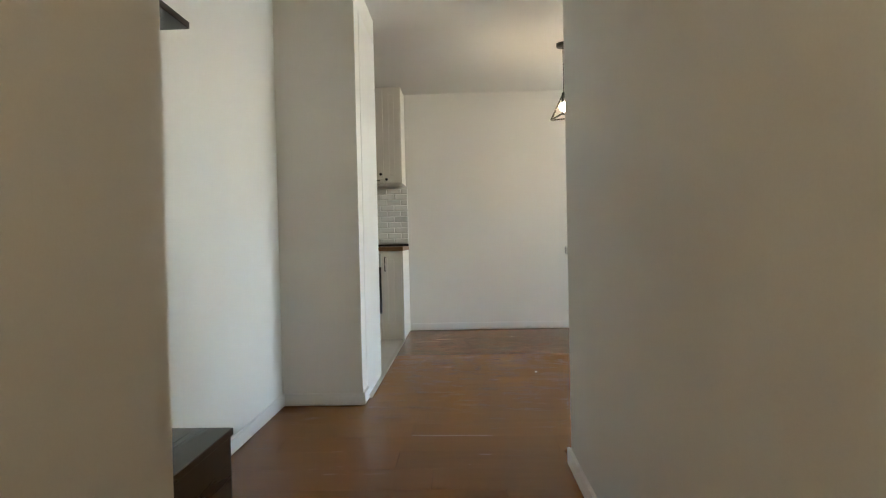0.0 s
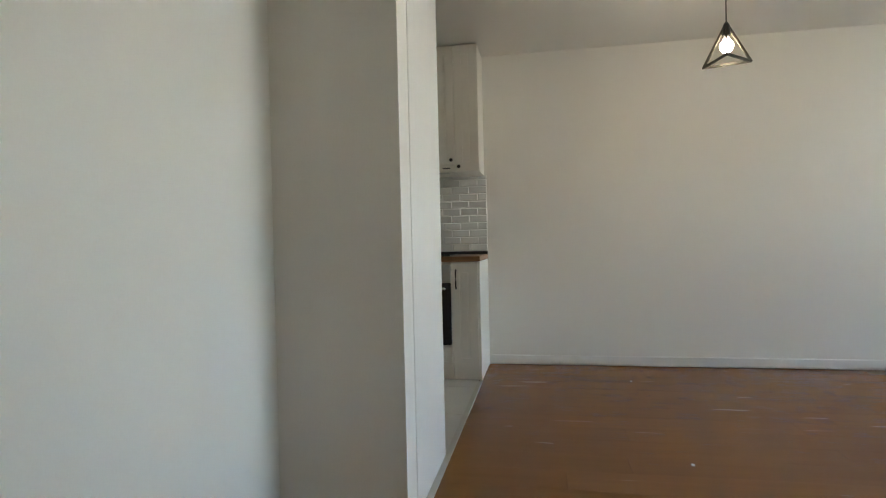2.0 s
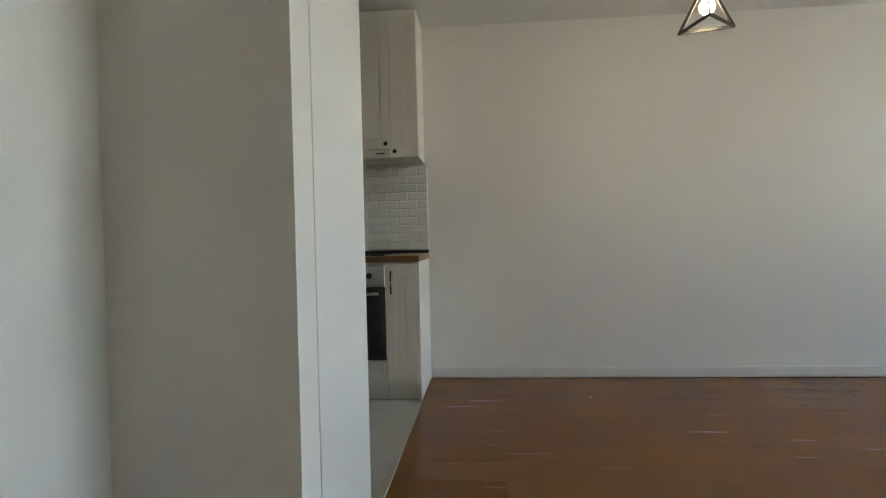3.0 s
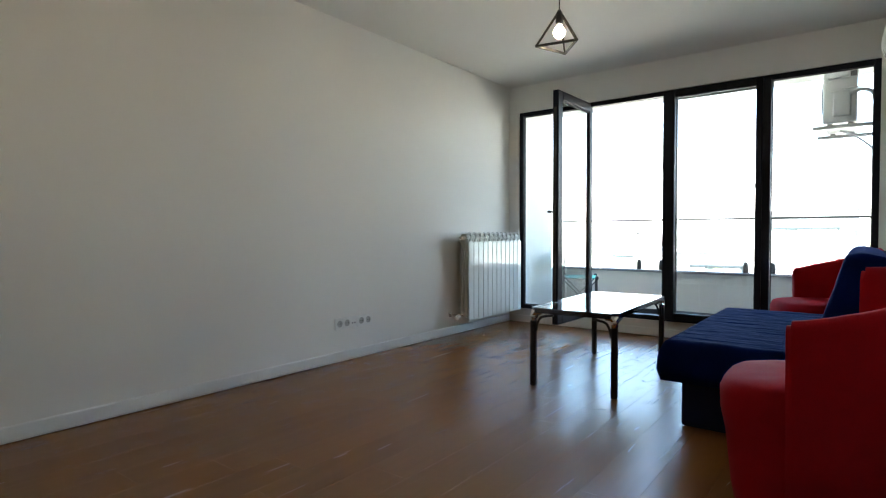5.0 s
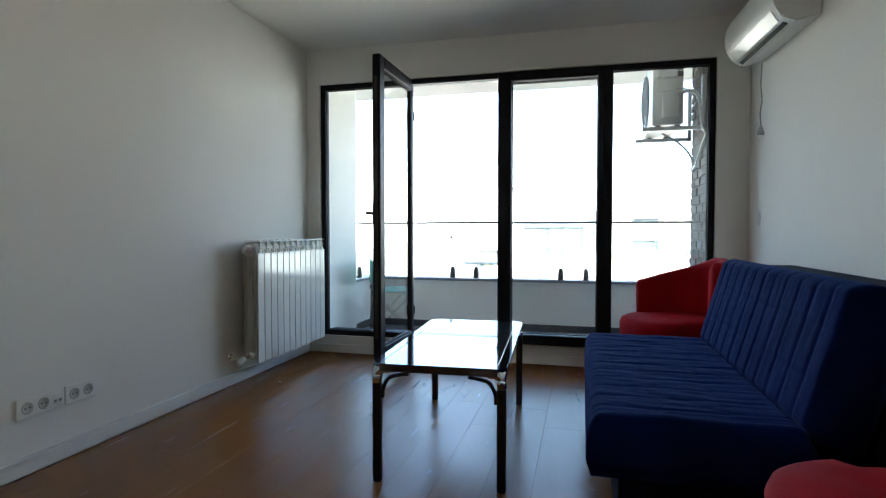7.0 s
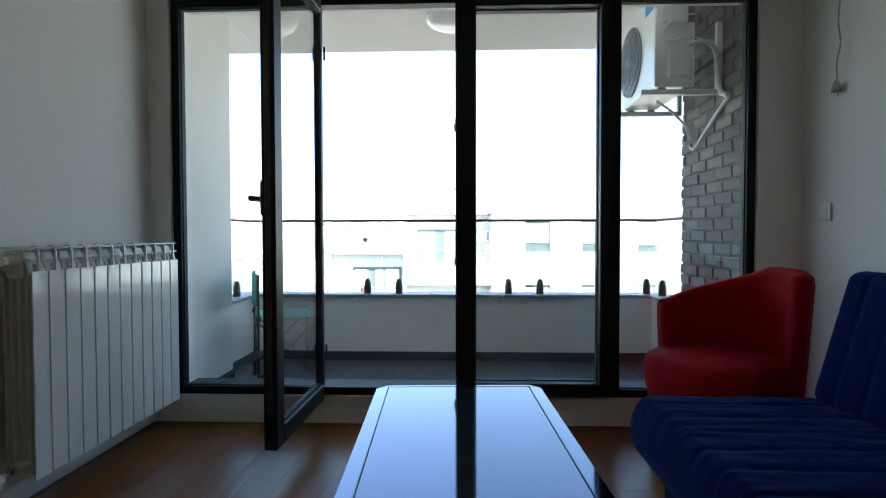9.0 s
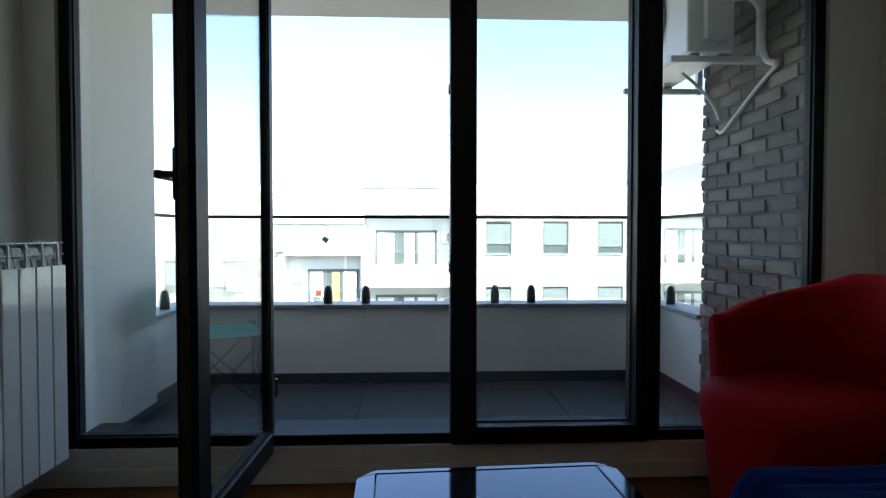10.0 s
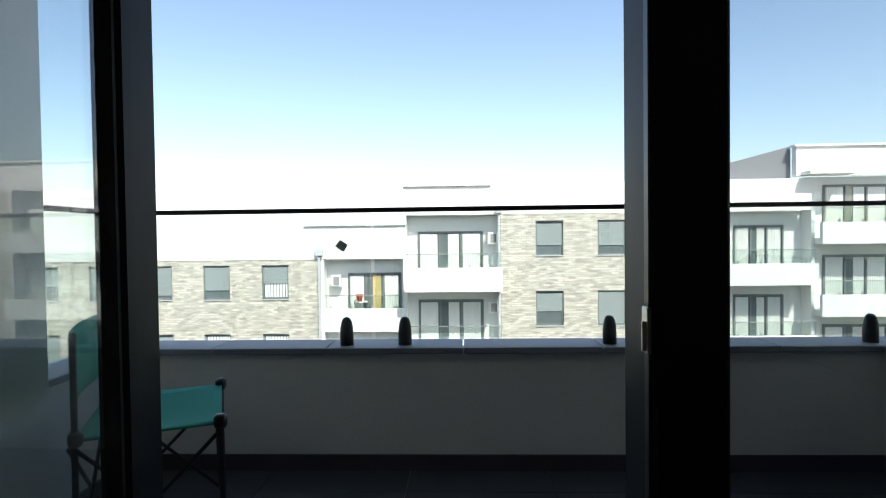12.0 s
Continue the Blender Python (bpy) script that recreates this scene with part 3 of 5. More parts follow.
# ---- radiators ----
def radiator(at, n, rz, label):
    """An aluminium radiator of n sections; local x runs along the wall, -y is the room side."""
    t = thing("radiator", at, label, "radiator", "radiators", rz=rz)
    H, P = 0.812, 0.0805
    first = {}
    for i in range(n):
        x0 = i * P
        if not first:
            b = boxm(0.003, P - 0.003, -0.062, -0.056, 0.0, H - 0.085, bev=0.0028, seg=2)
            first["front_panel"] = mesh_of("front_panel", b, RAD)
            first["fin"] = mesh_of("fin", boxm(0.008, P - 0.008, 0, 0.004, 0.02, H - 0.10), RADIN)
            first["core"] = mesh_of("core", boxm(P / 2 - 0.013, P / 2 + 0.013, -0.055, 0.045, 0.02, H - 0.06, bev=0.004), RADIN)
            b = boxm(0.001, P - 0.001, -0.054, -0.030, H - 0.046, H - 0.042)
            box(b, 0.001, P - 0.001, -0.054, 0.05, H - 0.006, H - 0.001, bev=0.0015)
            first["top_grille"] = mesh_of("top_grille", b, RAD)
            b = bmesh.new()
            arc = [(-0.060, H - 0.10), (-0.060, H - 0.020), (-0.057, H - 0.006), (-0.049, H + 0.003), (-0.030, H + 0.004), (-0.030, H - 0.004), (-0.048, H - 0.008), (-0.052, H - 0.020), (-0.052, H - 0.10)]
            sides = [[b.verts.new((x, y, z)) for y, z in arc] for x in (P / 2 - 0.003, P / 2 + 0.003)]
            b.faces.new(sides[0][::-1])
            b.faces.new(sides[1])
            for k in range(len(arc)):
                b.faces.new((sides[0][k], sides[0][k - 1], sides[1][k - 1], sides[1][k]))
            bmesh.ops.recalc_face_normals(b, faces=b.faces)
            first["rib"] = mesh_of("rib", b, RAD)
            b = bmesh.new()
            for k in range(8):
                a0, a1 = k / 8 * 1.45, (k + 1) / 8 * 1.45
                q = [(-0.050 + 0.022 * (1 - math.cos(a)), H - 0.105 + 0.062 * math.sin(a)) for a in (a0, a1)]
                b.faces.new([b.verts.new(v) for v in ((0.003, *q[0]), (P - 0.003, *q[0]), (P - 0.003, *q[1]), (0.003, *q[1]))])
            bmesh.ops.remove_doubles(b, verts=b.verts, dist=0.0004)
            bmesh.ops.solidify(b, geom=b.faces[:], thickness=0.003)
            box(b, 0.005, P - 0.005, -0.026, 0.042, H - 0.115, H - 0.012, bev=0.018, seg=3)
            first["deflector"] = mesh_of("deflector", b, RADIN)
        for k, me in first.items():
            for y in (-0.042, -0.014, 0.014, 0.042) if k == "fin" else (0,):
                piece(k, me, t, pose(x0, y, 0))
    b = rod(bmesh.new(), (-0.035, 0.0, H - 0.05), (n * P + 0.005, 0.0, H - 0.05), 0.021, 14)
    part("header", b, RAD, t, "round header pipe", True)
    b = rod(bmesh.new(), (-0.012, 0.0, 0.05), (n * P + 0.005, 0.0, 0.05), 0.021, 14)
    part("header", b, RAD, t, "round header pipe", True)
    b = rod(bmesh.new(), (-0.05, 0, H - 0.05), (-0.035, 0, H - 0.05), 0.017, 6)
    part("air_plug", b, RAD, t, "six-sided plug")
    b = rod(bmesh.new(), (n * P + 0.005, 0, H - 0.05), (n * P + 0.025, 0, H - 0.05), 0.017, 6)
    part("air_plug", b, RAD, t, "six-sided plug")
    for x in (0.1, n * P - 0.1):
        for z in (0.09, H - 0.09):
            part("wall_bracket", boxm(x - 0.01, x + 0.01, 0.045, 0.085 if rz else 0.118, z, z + 0.02), RAD, t)
    b = rod(bmesh.new(), (-0.075, 0.0, 0.05), (-0.012, 0.0, 0.05), 0.011, 10)
    rod(b, (-0.034, 0.0, 0.05), (-0.020, 0.0, 0.05), 0.019, 6)
    rod(b, (-0.062, 0.0, 0.05), (-0.062, 0.118, 0.05), 0.009, 10)
    rod(b, (-0.062, 0.105, 0.05), (-0.062, 0.117, 0.05), 0.024, 18)
    v = part("valve", b, CHROME, t, "chrome radiator valve")
    hd_m = Matrix.Translation((-0.072, -0.006, 0.046)) @ Matrix.Rotation(radians(-112), 4, "Y")
    k = lathe(bmesh.new(), [(0.013, 0), (0.019, 0.008), (0.0215, 0.018), (0.0215, 0.056), (0.017, 0.066)], 18)
    bmesh.ops.transform(k, matrix=hd_m, verts=k.verts)
    part("thermostat_head", k, PLASTIC, v, "white ribbed thermostat head", True)
    for q in range(12):
        a = 2 * math.pi * q / 12
        k = boxm(0.0205, 0.0232, -0.0016, 0.0016, 0.020, 0.054)
        bmesh.ops.transform(k, matrix=hd_m @ Matrix.Rotation(a, 4, "Z"), verts=k.verts)
        part("grip_rib", k, GREYPL if q % 2 else PLASTIC, v)
    return t


radiator((4.705, 3.88, 0.142), 12, 0, "white aluminium radiator with twelve sections beside the window")
radiator((1.836, 0.552, 0.13), 10, 182, "white aluminium radiator round the hall corner")


# ---- wall fittings ----
def sockets(x, n_round, extra):
    w = 0.075 * n_round + (0.05 if extra else 0) + 0.01
    t = thing("wall_socket", (x, 3.9995, 0.237), "white plastic wall socket plate with round outlets", "socket", "wall sockets")
    part("plate", boxm(0, w, -0.011, 0, 0, 0.085, bev=0.004, seg=2), PLASTIC, t)
    for i in range(n_round):
        cx = 0.043 + i * 0.072
        c = lathe(bmesh.new(), [(0.025, 0), (0.025, 0.002), (0.021, 0.0022), (0.020, 0.0005)], 24)
        bmesh.ops.rotate(c, verts=c.verts, matrix=Matrix.Rotation(radians(90), 3, "X"))
        bmesh.ops.translate(c, verts=c.verts, vec=(cx, -0.011, 0.0425))
        o = part("outlet", c, SHADEPL, t, "round grey-shaded outlet", True)
        b = bmesh.new()
        for s in (-0.0095, 0.0095):
            rod(b, (cx + s, -0.0115, 0.0425), (cx + s, -0.0138, 0.0425), 0.003, 8)
        part("pin_hole", b, BLACK, o)
    if extra:
        for k in range(2):
            x0 = w - 0.053 + k * 0.024
            o = part("data_outlet", boxm(x0, x0 + 0.021, -0.0125, -0.011, 0.024, 0.062, bev=0.001), PLASTIC, t)
            part("port", boxm(x0 + 0.004, x0 + 0.017, -0.0132, -0.0125, 0.030, 0.042), GREYPL, o)
    return t


sockets(3.245, 2, True)
sockets(3.464, 2, False)
sw = thing("light_switch", (5.545, 0.634, 1.055), "white plastic rocker light switch on the wall", "switch")
part("plate", boxm(-0.04, 0.04, 0, 0.01, 0, 0.085, bev=0.004, seg=2), PLASTIC, sw)
part("rocker", boxm(-0.024, 0.024, 0.01, 0.015, 0.014, 0.071, bev=0.002), PLASTIC, sw)

# ---- indoor air conditioner ----
ac = thing("air_conditioner", (4.70, 0.604, 2.094), "white wall-mounted split air conditioner with labels on its end", "air conditioner", rz=2.31)
prof = [(-0.006, 0.016), (0.11, -0.010), (0.175, 0.02), (0.215, 0.085), (0.228, 0.15), (0.222, 0.22), (0.195, 0.275), (-0.006, 0.285)]
sm = [prof[0]] + [(p.x, p.y) for p in bez([(*q, 0) for q in prof[1:-1]], 5)] + [prof[-1]]
b = bmesh.new()
LAC = 0.80
va = [b.verts.new((0, y, z)) for y, z in sm]
vb = [b.verts.new((LAC, y, z)) for y, z in sm]
for i in range(len(sm)):
    j = (i + 1) % len(sm)
    b.faces.new((va[i], va[j], vb[j], vb[i]))
b.faces.new(va[::-1])
b.faces.new(vb)
es = [e for e in b.edges if abs(e.verts[0].co.x - e.verts[1].co.x) < 1e-6]
bmesh.ops.bevel(b, geom=es, offset=0.007, segments=2, affect="EDGES")
part("body", b, PLASTIC, ac)
b = boxm(0.05, LAC - 0.05, -0.002, 0.002, -0.035, 0.035)
bmesh.ops.rotate(b, verts=b.verts, matrix=Matrix.Rotation(radians(-32), 3, "X"))
bmesh.ops.translate(b, verts=b.verts, vec=(0, 0.193, 0.036))
part("louvre", b, RAD, ac, "glossy white louvre")
b = boxm(0.05, LAC - 0.05, -0.004, 0.004, -0.012, 0.012)
bmesh.ops.rotate(b, verts=b.verts, matrix=Matrix.Rotation(radians(-60), 3, "X"))
bmesh.ops.translate(b, verts=b.verts, vec=(0, 0.142, -0.001))
part("air_slot", b, GASKET, ac, "dark air slot")
for k, (y0, y1, z0, z1) in enumerate(((0.02, 0.05, 0.115, 0.128), (0.055, 0.08, 0.115, 0.128), (0.015, 0.045, 0.145, 0.155), (0.05, 0.085, 0.145, 0.155), (0.02, 0.08, 0.17, 0.176), (0.02, 0.08, 0.185, 0.19), (0.02, 0.07, 0.20, 0.205))):
    part("label", boxm(-0.0012, 0.0002, y0, y1, z0, z1), INK, ac, "grey printed label")
cord = solid("power_cord", tube(bmesh.new(), bez([(5.43, 0.66, 2.08), (5.445, 0.66, 1.95), (5.435, 0.655, 1.85), (5.45, 0.66, 1.77), (5.462, 0.65, 1.69)], 8), 0.0036), SHADEPL, "grey-white power cord hanging from the air conditioner", "cord", "object", True)
del cord["kind"]
pl = part("plug", lathe(bmesh.new(), [(0.019, 0.0), (0.020, 0.012), (0.018, 0.024), (0.011, 0.046), (0.006, 0.055)], 14, (5.464, 0.652, 1.635)), SHADEPL, cord, "white plug", True)
b = bmesh.new()
for dx in (-0.0095, 0.0095):
    rod(b, (5.464 + dx, 0.652, 1.616), (5.464 + dx, 0.652, 1.636), 0.0024, 8)
part("plug_pin", b, STEEL, pl, "steel pins")


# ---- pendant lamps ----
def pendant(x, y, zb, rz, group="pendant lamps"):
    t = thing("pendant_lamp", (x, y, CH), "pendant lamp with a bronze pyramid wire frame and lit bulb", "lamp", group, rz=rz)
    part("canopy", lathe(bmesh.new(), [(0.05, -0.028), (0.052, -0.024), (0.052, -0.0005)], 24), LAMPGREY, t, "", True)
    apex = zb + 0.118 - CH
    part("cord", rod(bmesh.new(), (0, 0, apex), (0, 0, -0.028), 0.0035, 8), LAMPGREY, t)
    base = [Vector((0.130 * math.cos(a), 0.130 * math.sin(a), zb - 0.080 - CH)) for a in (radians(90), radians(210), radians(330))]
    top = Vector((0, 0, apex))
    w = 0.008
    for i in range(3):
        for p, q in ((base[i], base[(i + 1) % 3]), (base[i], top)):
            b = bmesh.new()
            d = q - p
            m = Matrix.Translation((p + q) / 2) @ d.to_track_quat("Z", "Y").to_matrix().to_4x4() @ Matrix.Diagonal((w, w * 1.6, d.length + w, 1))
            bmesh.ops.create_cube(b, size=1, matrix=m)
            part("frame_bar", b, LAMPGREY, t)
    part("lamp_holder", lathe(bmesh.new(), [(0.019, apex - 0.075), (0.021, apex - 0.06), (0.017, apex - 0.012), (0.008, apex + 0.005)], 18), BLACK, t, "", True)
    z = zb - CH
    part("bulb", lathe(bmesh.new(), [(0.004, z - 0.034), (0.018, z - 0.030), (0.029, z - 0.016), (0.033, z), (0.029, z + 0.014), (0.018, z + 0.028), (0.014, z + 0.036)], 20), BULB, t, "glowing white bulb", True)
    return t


pendant(1.41, 2.62, 2.0, 43)
pendant(3.405, 2.30, 2.063, 41)
# Added lamp, unseen behind the camera's start, to warm and brighten the hall
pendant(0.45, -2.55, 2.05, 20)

# ---- coffee table ----
TX0, TX1, TY0, TY1, TZ = 3.585, 4.725, 2.060, 2.603, 0.485
tb = thing("coffee_table", ((TX0 + TX1) / 2, (TY0 + TY1) / 2, 0), "low coffee table with dark glass top, chrome corners and black legs", "table", rz=2.8)
hx, hy = (TX1 - TX0) / 2, (TY1 - TY0) / 2
WB, WE, CH = 0.036, 0.016, 0.034
b = boxm(-hx + WE + 0.003, hx - WE - 0.003, -hy + WB + 0.003, hy - WB - 0.003, TZ - 0.007, TZ + 0.001, bev=0.0008)
part("tabletop", b, TABLEGLASS, tb, "dark mirror-like glass top")
part("gasket", boxm(-hx + WE - 0.004, hx - WE + 0.004, -hy + WB - 0.004, hy - WB + 0.004, TZ - 0.018, TZ - 0.0085), BLACK, tb, "black gasket round the glass")


def slab(pts, z0, z1, bev):
    """A flat plate over the outline pts, with softened edges."""
    b = bmesh.new()
    f = b.faces.new([b.verts.new((x, y, z0)) for x, y in pts])
    e = bmesh.ops.extrude_face_region(b, geom=[f])
    bmesh.ops.translate(b, verts=[v for v in e["geom"] if isinstance(v, bmesh.types.BMVert)], vec=(0, 0, z1 - z0))
    bmesh.ops.recalc_face_normals(b, faces=b.faces)
    bmesh.ops.bevel(b, geom=b.edges[:], offset=bev, segments=2, affect="EDGES")
    return b


r = 0.02
for sx, sy in ((-1, 0), (1, 0), (0, -1), (0, 1)):
    if sx:
        pts = [(sx * hx, -hy + CH), (sx * hx, hy - CH), (sx * (hx - WE), hy - WB), (sx * (hx - WE), -hy + WB)]
    else:
        pts = [(-hx + CH, sy * hy), (hx - CH, sy * hy), (hx - WE, sy * (hy - WB)), (-hx + WE, sy * (hy - WB))]
    part("top_rail", slab(pts, TZ - 0.030, TZ + 0.002, 0.0015), RAIL, tb, "flat polished grey frame strip")
for sx in (-1, 1):
    for sy in (-1, 1):
        b = boxm(sx * (hx - r) - 0.018, sx * (hx - r) + 0.018, sy * (hy - r) - 0.018, sy * (hy - r) + 0.018, 0.0, TZ - 0.075, bev=0.010, seg=3)
        lg = part("leg", b, BLACK, tb, "black tubular leg")
        ex, ey = sx * (hx - r), sy * (hy - r)
        c = bmesh.new()
        tube(c, bez([(ex, ey, TZ - 0.078), (ex, ey, TZ - 0.045), (ex - sx * 0.016, ey, TZ - 0.025), (ex - sx * 0.05, ey, TZ - 0.0215)], 5), 0.0195, 12)
        tube(c, bez([(ex, ey, TZ - 0.078), (ex, ey, TZ - 0.045), (ex, ey - sy * 0.016, TZ - 0.025), (ex, ey - sy * 0.05, TZ - 0.0215)], 5), 0.0195, 12)
        part("corner_fitting", c, CHROME, tb, "bronze-tinted chrome corner", True)
        pts = [(sx * (hx - CH), sy * hy), (sx * hx, sy * (hy - CH)), (sx * (hx - WE), sy * (hy - WB))]
        part("corner_plate", slab(pts, TZ - 0.007, TZ + 0.002, 0.0015), RAIL, tb, "flat polished corner of the frame")
        for dx, dy in ((1, 0), (0, 1)):
            p = [(ex - sx * dx * 0.022, ey - sy * dy * 0.022, TZ - 0.14), (ex - sx * dx * 0.026, ey - sy * dy * 0.026, TZ - 0.10), (ex - sx * dx * 0.05, ey - sy * dy * 0.05, TZ - 0.058), (ex - sx * dx * 0.10, ey - sy * dy * 0.10, TZ - 0.044), (ex - sx * dx * 0.13, ey - sy * dy * 0.13, TZ - 0.040)]
            part("brace", tube(bmesh.new(), bez(p, 5), 0.008, 8), BLACK, tb, "curved black brace", True)


# ---- sofa ----
def quilt(w, d, h, rows, cols, amp, seed, wrinkle=0.0, edge=0.05):
    """A padded slab: w along x, d along y, rounded all round, sewn in rows along y and a few across."""
    b = bmesh.new()
    nx, ny = 170, 50
    rnd = random.Random(seed)
    off = Vector((rnd.random() * 50, rnd.random() * 50, 0))

    def height(u, v):
        x, y = u * w, v * d
        ex, ey = min(x, w - x) / edge, min(y, d - y) / edge
        rim = (1 - max(0, 1 - ex) ** 2.5 * 0.55) * (1 - max(0, 1 - ey) ** 2.5 * 0.55)
        su, sv = abs(math.sin(math.pi * u * rows)), abs(math.sin(math.pi * v * cols))
        sew = amp * (min(1, su * 2.2) ** 0.6 * 0.7 + min(1, sv * 3.5) ** 0.6 * 0.3)
        wr = wrinkle * (noise.noise(Vector((x * 22, y * 6, 0)) + off) + 0.5 * noise.noise(Vector((x * 46, y * 15, 3)) + off))
        return h * (0.5 + 0.5 * rim) - amp + sew + wr

    top = [[b.verts.new((i / nx * w, j / ny * d, height(i / nx, j / ny))) for j in range(ny + 1)] for i in range(nx + 1)]
    for i in range(nx):
        for j in range(ny):
            b.faces.new((top[i][j], top[i + 1][j], top[i + 1][j + 1], top[i][j + 1]))
    rim = [top[i][0] for i in range(nx + 1)] + [top[nx][j] for j in range(1, ny + 1)] + [top[i][ny] for i in range(nx - 1, -1, -1)] + [top[0][j] for j in range(ny - 1, 0, -1)]
    low = []
    for v in rim:
        cx, cy = v.co.x - w / 2, v.co.y - d / 2
        low.append(b.verts.new((w / 2 + cx * 1.008, d / 2 + cy * 1.012, h * 0.28)))
    bot = [b.verts.new((w / 2 + (v.co.x - w / 2) * 0.985, d / 2 + (v.co.y - d / 2) * 0.965, 0)) for v in rim]
    n = len(rim)
    for k in range(n):
        b.faces.new((rim[k], rim[(k + 1) % n], low[(k + 1) % n], low[k]))
        b.faces.new((low[k], low[(k + 1) % n], bot[(k + 1) % n], bot[k]))
    b.faces.new(bot)
    return b


SX0, SX1 = 3.335, 4.885
sf = thing("sofa", (SX0, 1.735, 0), "navy quilted click-clack sofa bed against the wall", "sofa")
SW = SX1 - SX0
part("base", boxm(0.05, SW - 0.05, -0.98, -0.10, 0.003, 0.225, bev=0.012, seg=2), BLUEDK, sf, "dark navy storage base")
q = quilt(SW, 0.66, 0.20, 12, 3, 0.008, 3, 0.0042)
bmesh.ops.translate(q, verts=q.verts, vec=(0, -0.66, 0.222))
part("seat", q, BLUE, sf, "navy quilted seat, creased", True)
q = quilt(SW, 0.495, 0.17, 12, 3, 0.010, 5, 0.002)
m = Matrix(((-1, 0, 0, SW), (0, -0.27, 0.963, -0.775), (0, 0.963, 0.27, 0.355), (0, 0, 0, 1)))
bmesh.ops.transform(q, matrix=m, verts=q.verts)
part("backrest", q, BLUE, sf, "navy quilted backrest", True)
b = boxm(0.03, SW - 0.03, -1.12, -0.82, 0.225, 0.835, bev=0.05, seg=3)
part("back_cover", b, BLUEDK, sf, "loose navy cover behind the backrest")


# ---- tub chairs ----
def tub_chair(at, rz, label, low):
    """Faces local +y; a wrapped shell that climbs from a low arm (on side low: -1 or 1) round the back to a high wing, and a rounded seat."""
    t = thing("tub_chair", at, label, "chair", "red tub chairs", rz=rz)
    A, TH = 0.305, 0.062
    path = []
    for k in range(8):
        path.append((Vector((low * A, 0.125 - 0.145 * k / 7, 0)), k / 7 * 0.2))
    for k in range(1, 24):
        a = math.pi * k / 24
        path.append((Vector((low * A * math.cos(a), -0.02 - 0.285 * math.sin(a), 0)), 0.2 + 0.8 * k / 23))

    def top(s):
        return 0.672 + 0.165 * min(1.0, s / 0.62) ** 1.5 - 0.02 * max(0, s - 0.7) / 0.3

    b = bmesh.new()
    rings = []
    for p, s in path:
        n = Vector((p.x, p.y + 0.02 if p.y < -0.02 else 0, 0)).normalized()
        h = top(s)
        ring = []
        for o, z in ((-0.040, 0.02), (-0.018, 0.25), (0.016, h - 0.05), (0.012, h - 0.018), (-0.008, h), (-TH + 0.018, h), (-TH + 0.002, h - 0.018), (-TH, h - 0.05), (-TH - 0.010, 0.40), (-TH - 0.040, 0.05)):
            ring.append(b.verts.new(p + n * o + Vector((0, 0, z))))
        rings.append(ring)
    for u, v in zip(rings, rings[1:]):
        for j in range(len(u)):
            k = (j + 1) % len(u)
            b.faces.new((u[j], u[k], v[k], v[j]))
    b.faces.new(rings[0])
    b.faces.new(rings[-1][::-1])
    es = [e for e in b.edges if len({f for f in e.link_faces if len(f.verts) > 4}) == 1]
    bmesh.ops.bevel(b, geom=es, offset=0.014, segments=2, affect="EDGES")
    sh = part("shell", b, RED, t, "red wrapped back and arms", True)
    pp = tube(bmesh.new(), [Vector((p.x, p.y, 0)) * 0.985 + Vector((0, 0, top(s) - 0.012)) for p, s in path[3:-3]], 0.003, 6)
    part("piping", pp, RED, sh, "", True)
    b = bmesh.new()
    prof = [(0.90, 0.02), (0.93, 0.08), (0.985, 0.26), (1.035, 0.34), (1.04, 0.40), (1.0, 0.435), (0.93, 0.448), (0.7, 0.455), (0.3, 0.458)]
    plan = []
    N = 44
    for k in range(N):
        a = 2 * math.pi * k / N
        c, s = math.cos(a), math.sin(a)
        x = 0.265 * (1 if c > 0 else -1) * abs(c) ** 0.62
        y = (0.335 if s > 0 else 0.22) * (1 if s > 0 else -1) * abs(s) ** (0.85 if s > 0 else 0.7)
        plan.append((x * (1.10 if y > 0.12 else 0.93), y))
    rings = [[b.verts.new((x * f, y * f, z + (0.006 * noise.noise(Vector((x * 9, y * 9, z * 4))) if z > 0.4 else 0))) for x, y in plan] for f, z in prof]
    for u, v in zip(rings, rings[1:]):
        for j in range(N):
            b.faces.new((u[j], u[(j + 1) % N], v[(j + 1) % N], v[j]))
    b.faces.new(rings[0][::-1])
    b.faces.new(rings[-1])
    part("seat", b, RED, t, "red padded seat with a rounded front", True)
    return t


tub_chair((2.82, 0.996, 0), 0, "red microsuede tub chair with loose cables on its seat", -1)
tub_chair((5.42, 1.14, 0), 25, "red microsuede tub chair beside the window", 1)
cb = thing("cable_bundle", (2.83, 1.035, 0.458), "small tangle of dark cable ends on the chair", "cables")
rc = random.Random(4)
for i in range(9):
    a = rc.uniform(0, 6.28)
    p = [(0, 0, 0.004), (0.016 * math.cos(a), 0.016 * math.sin(a), 0.012), (0.036 * math.cos(a + 0.4), 0.036 * math.sin(a + 0.4), rc.uniform(0.004, 0.03))]
    part("cable_end", tube(bmesh.new(), bez(p, 4), 0.0022, 6), GASKET, cb, "", True)

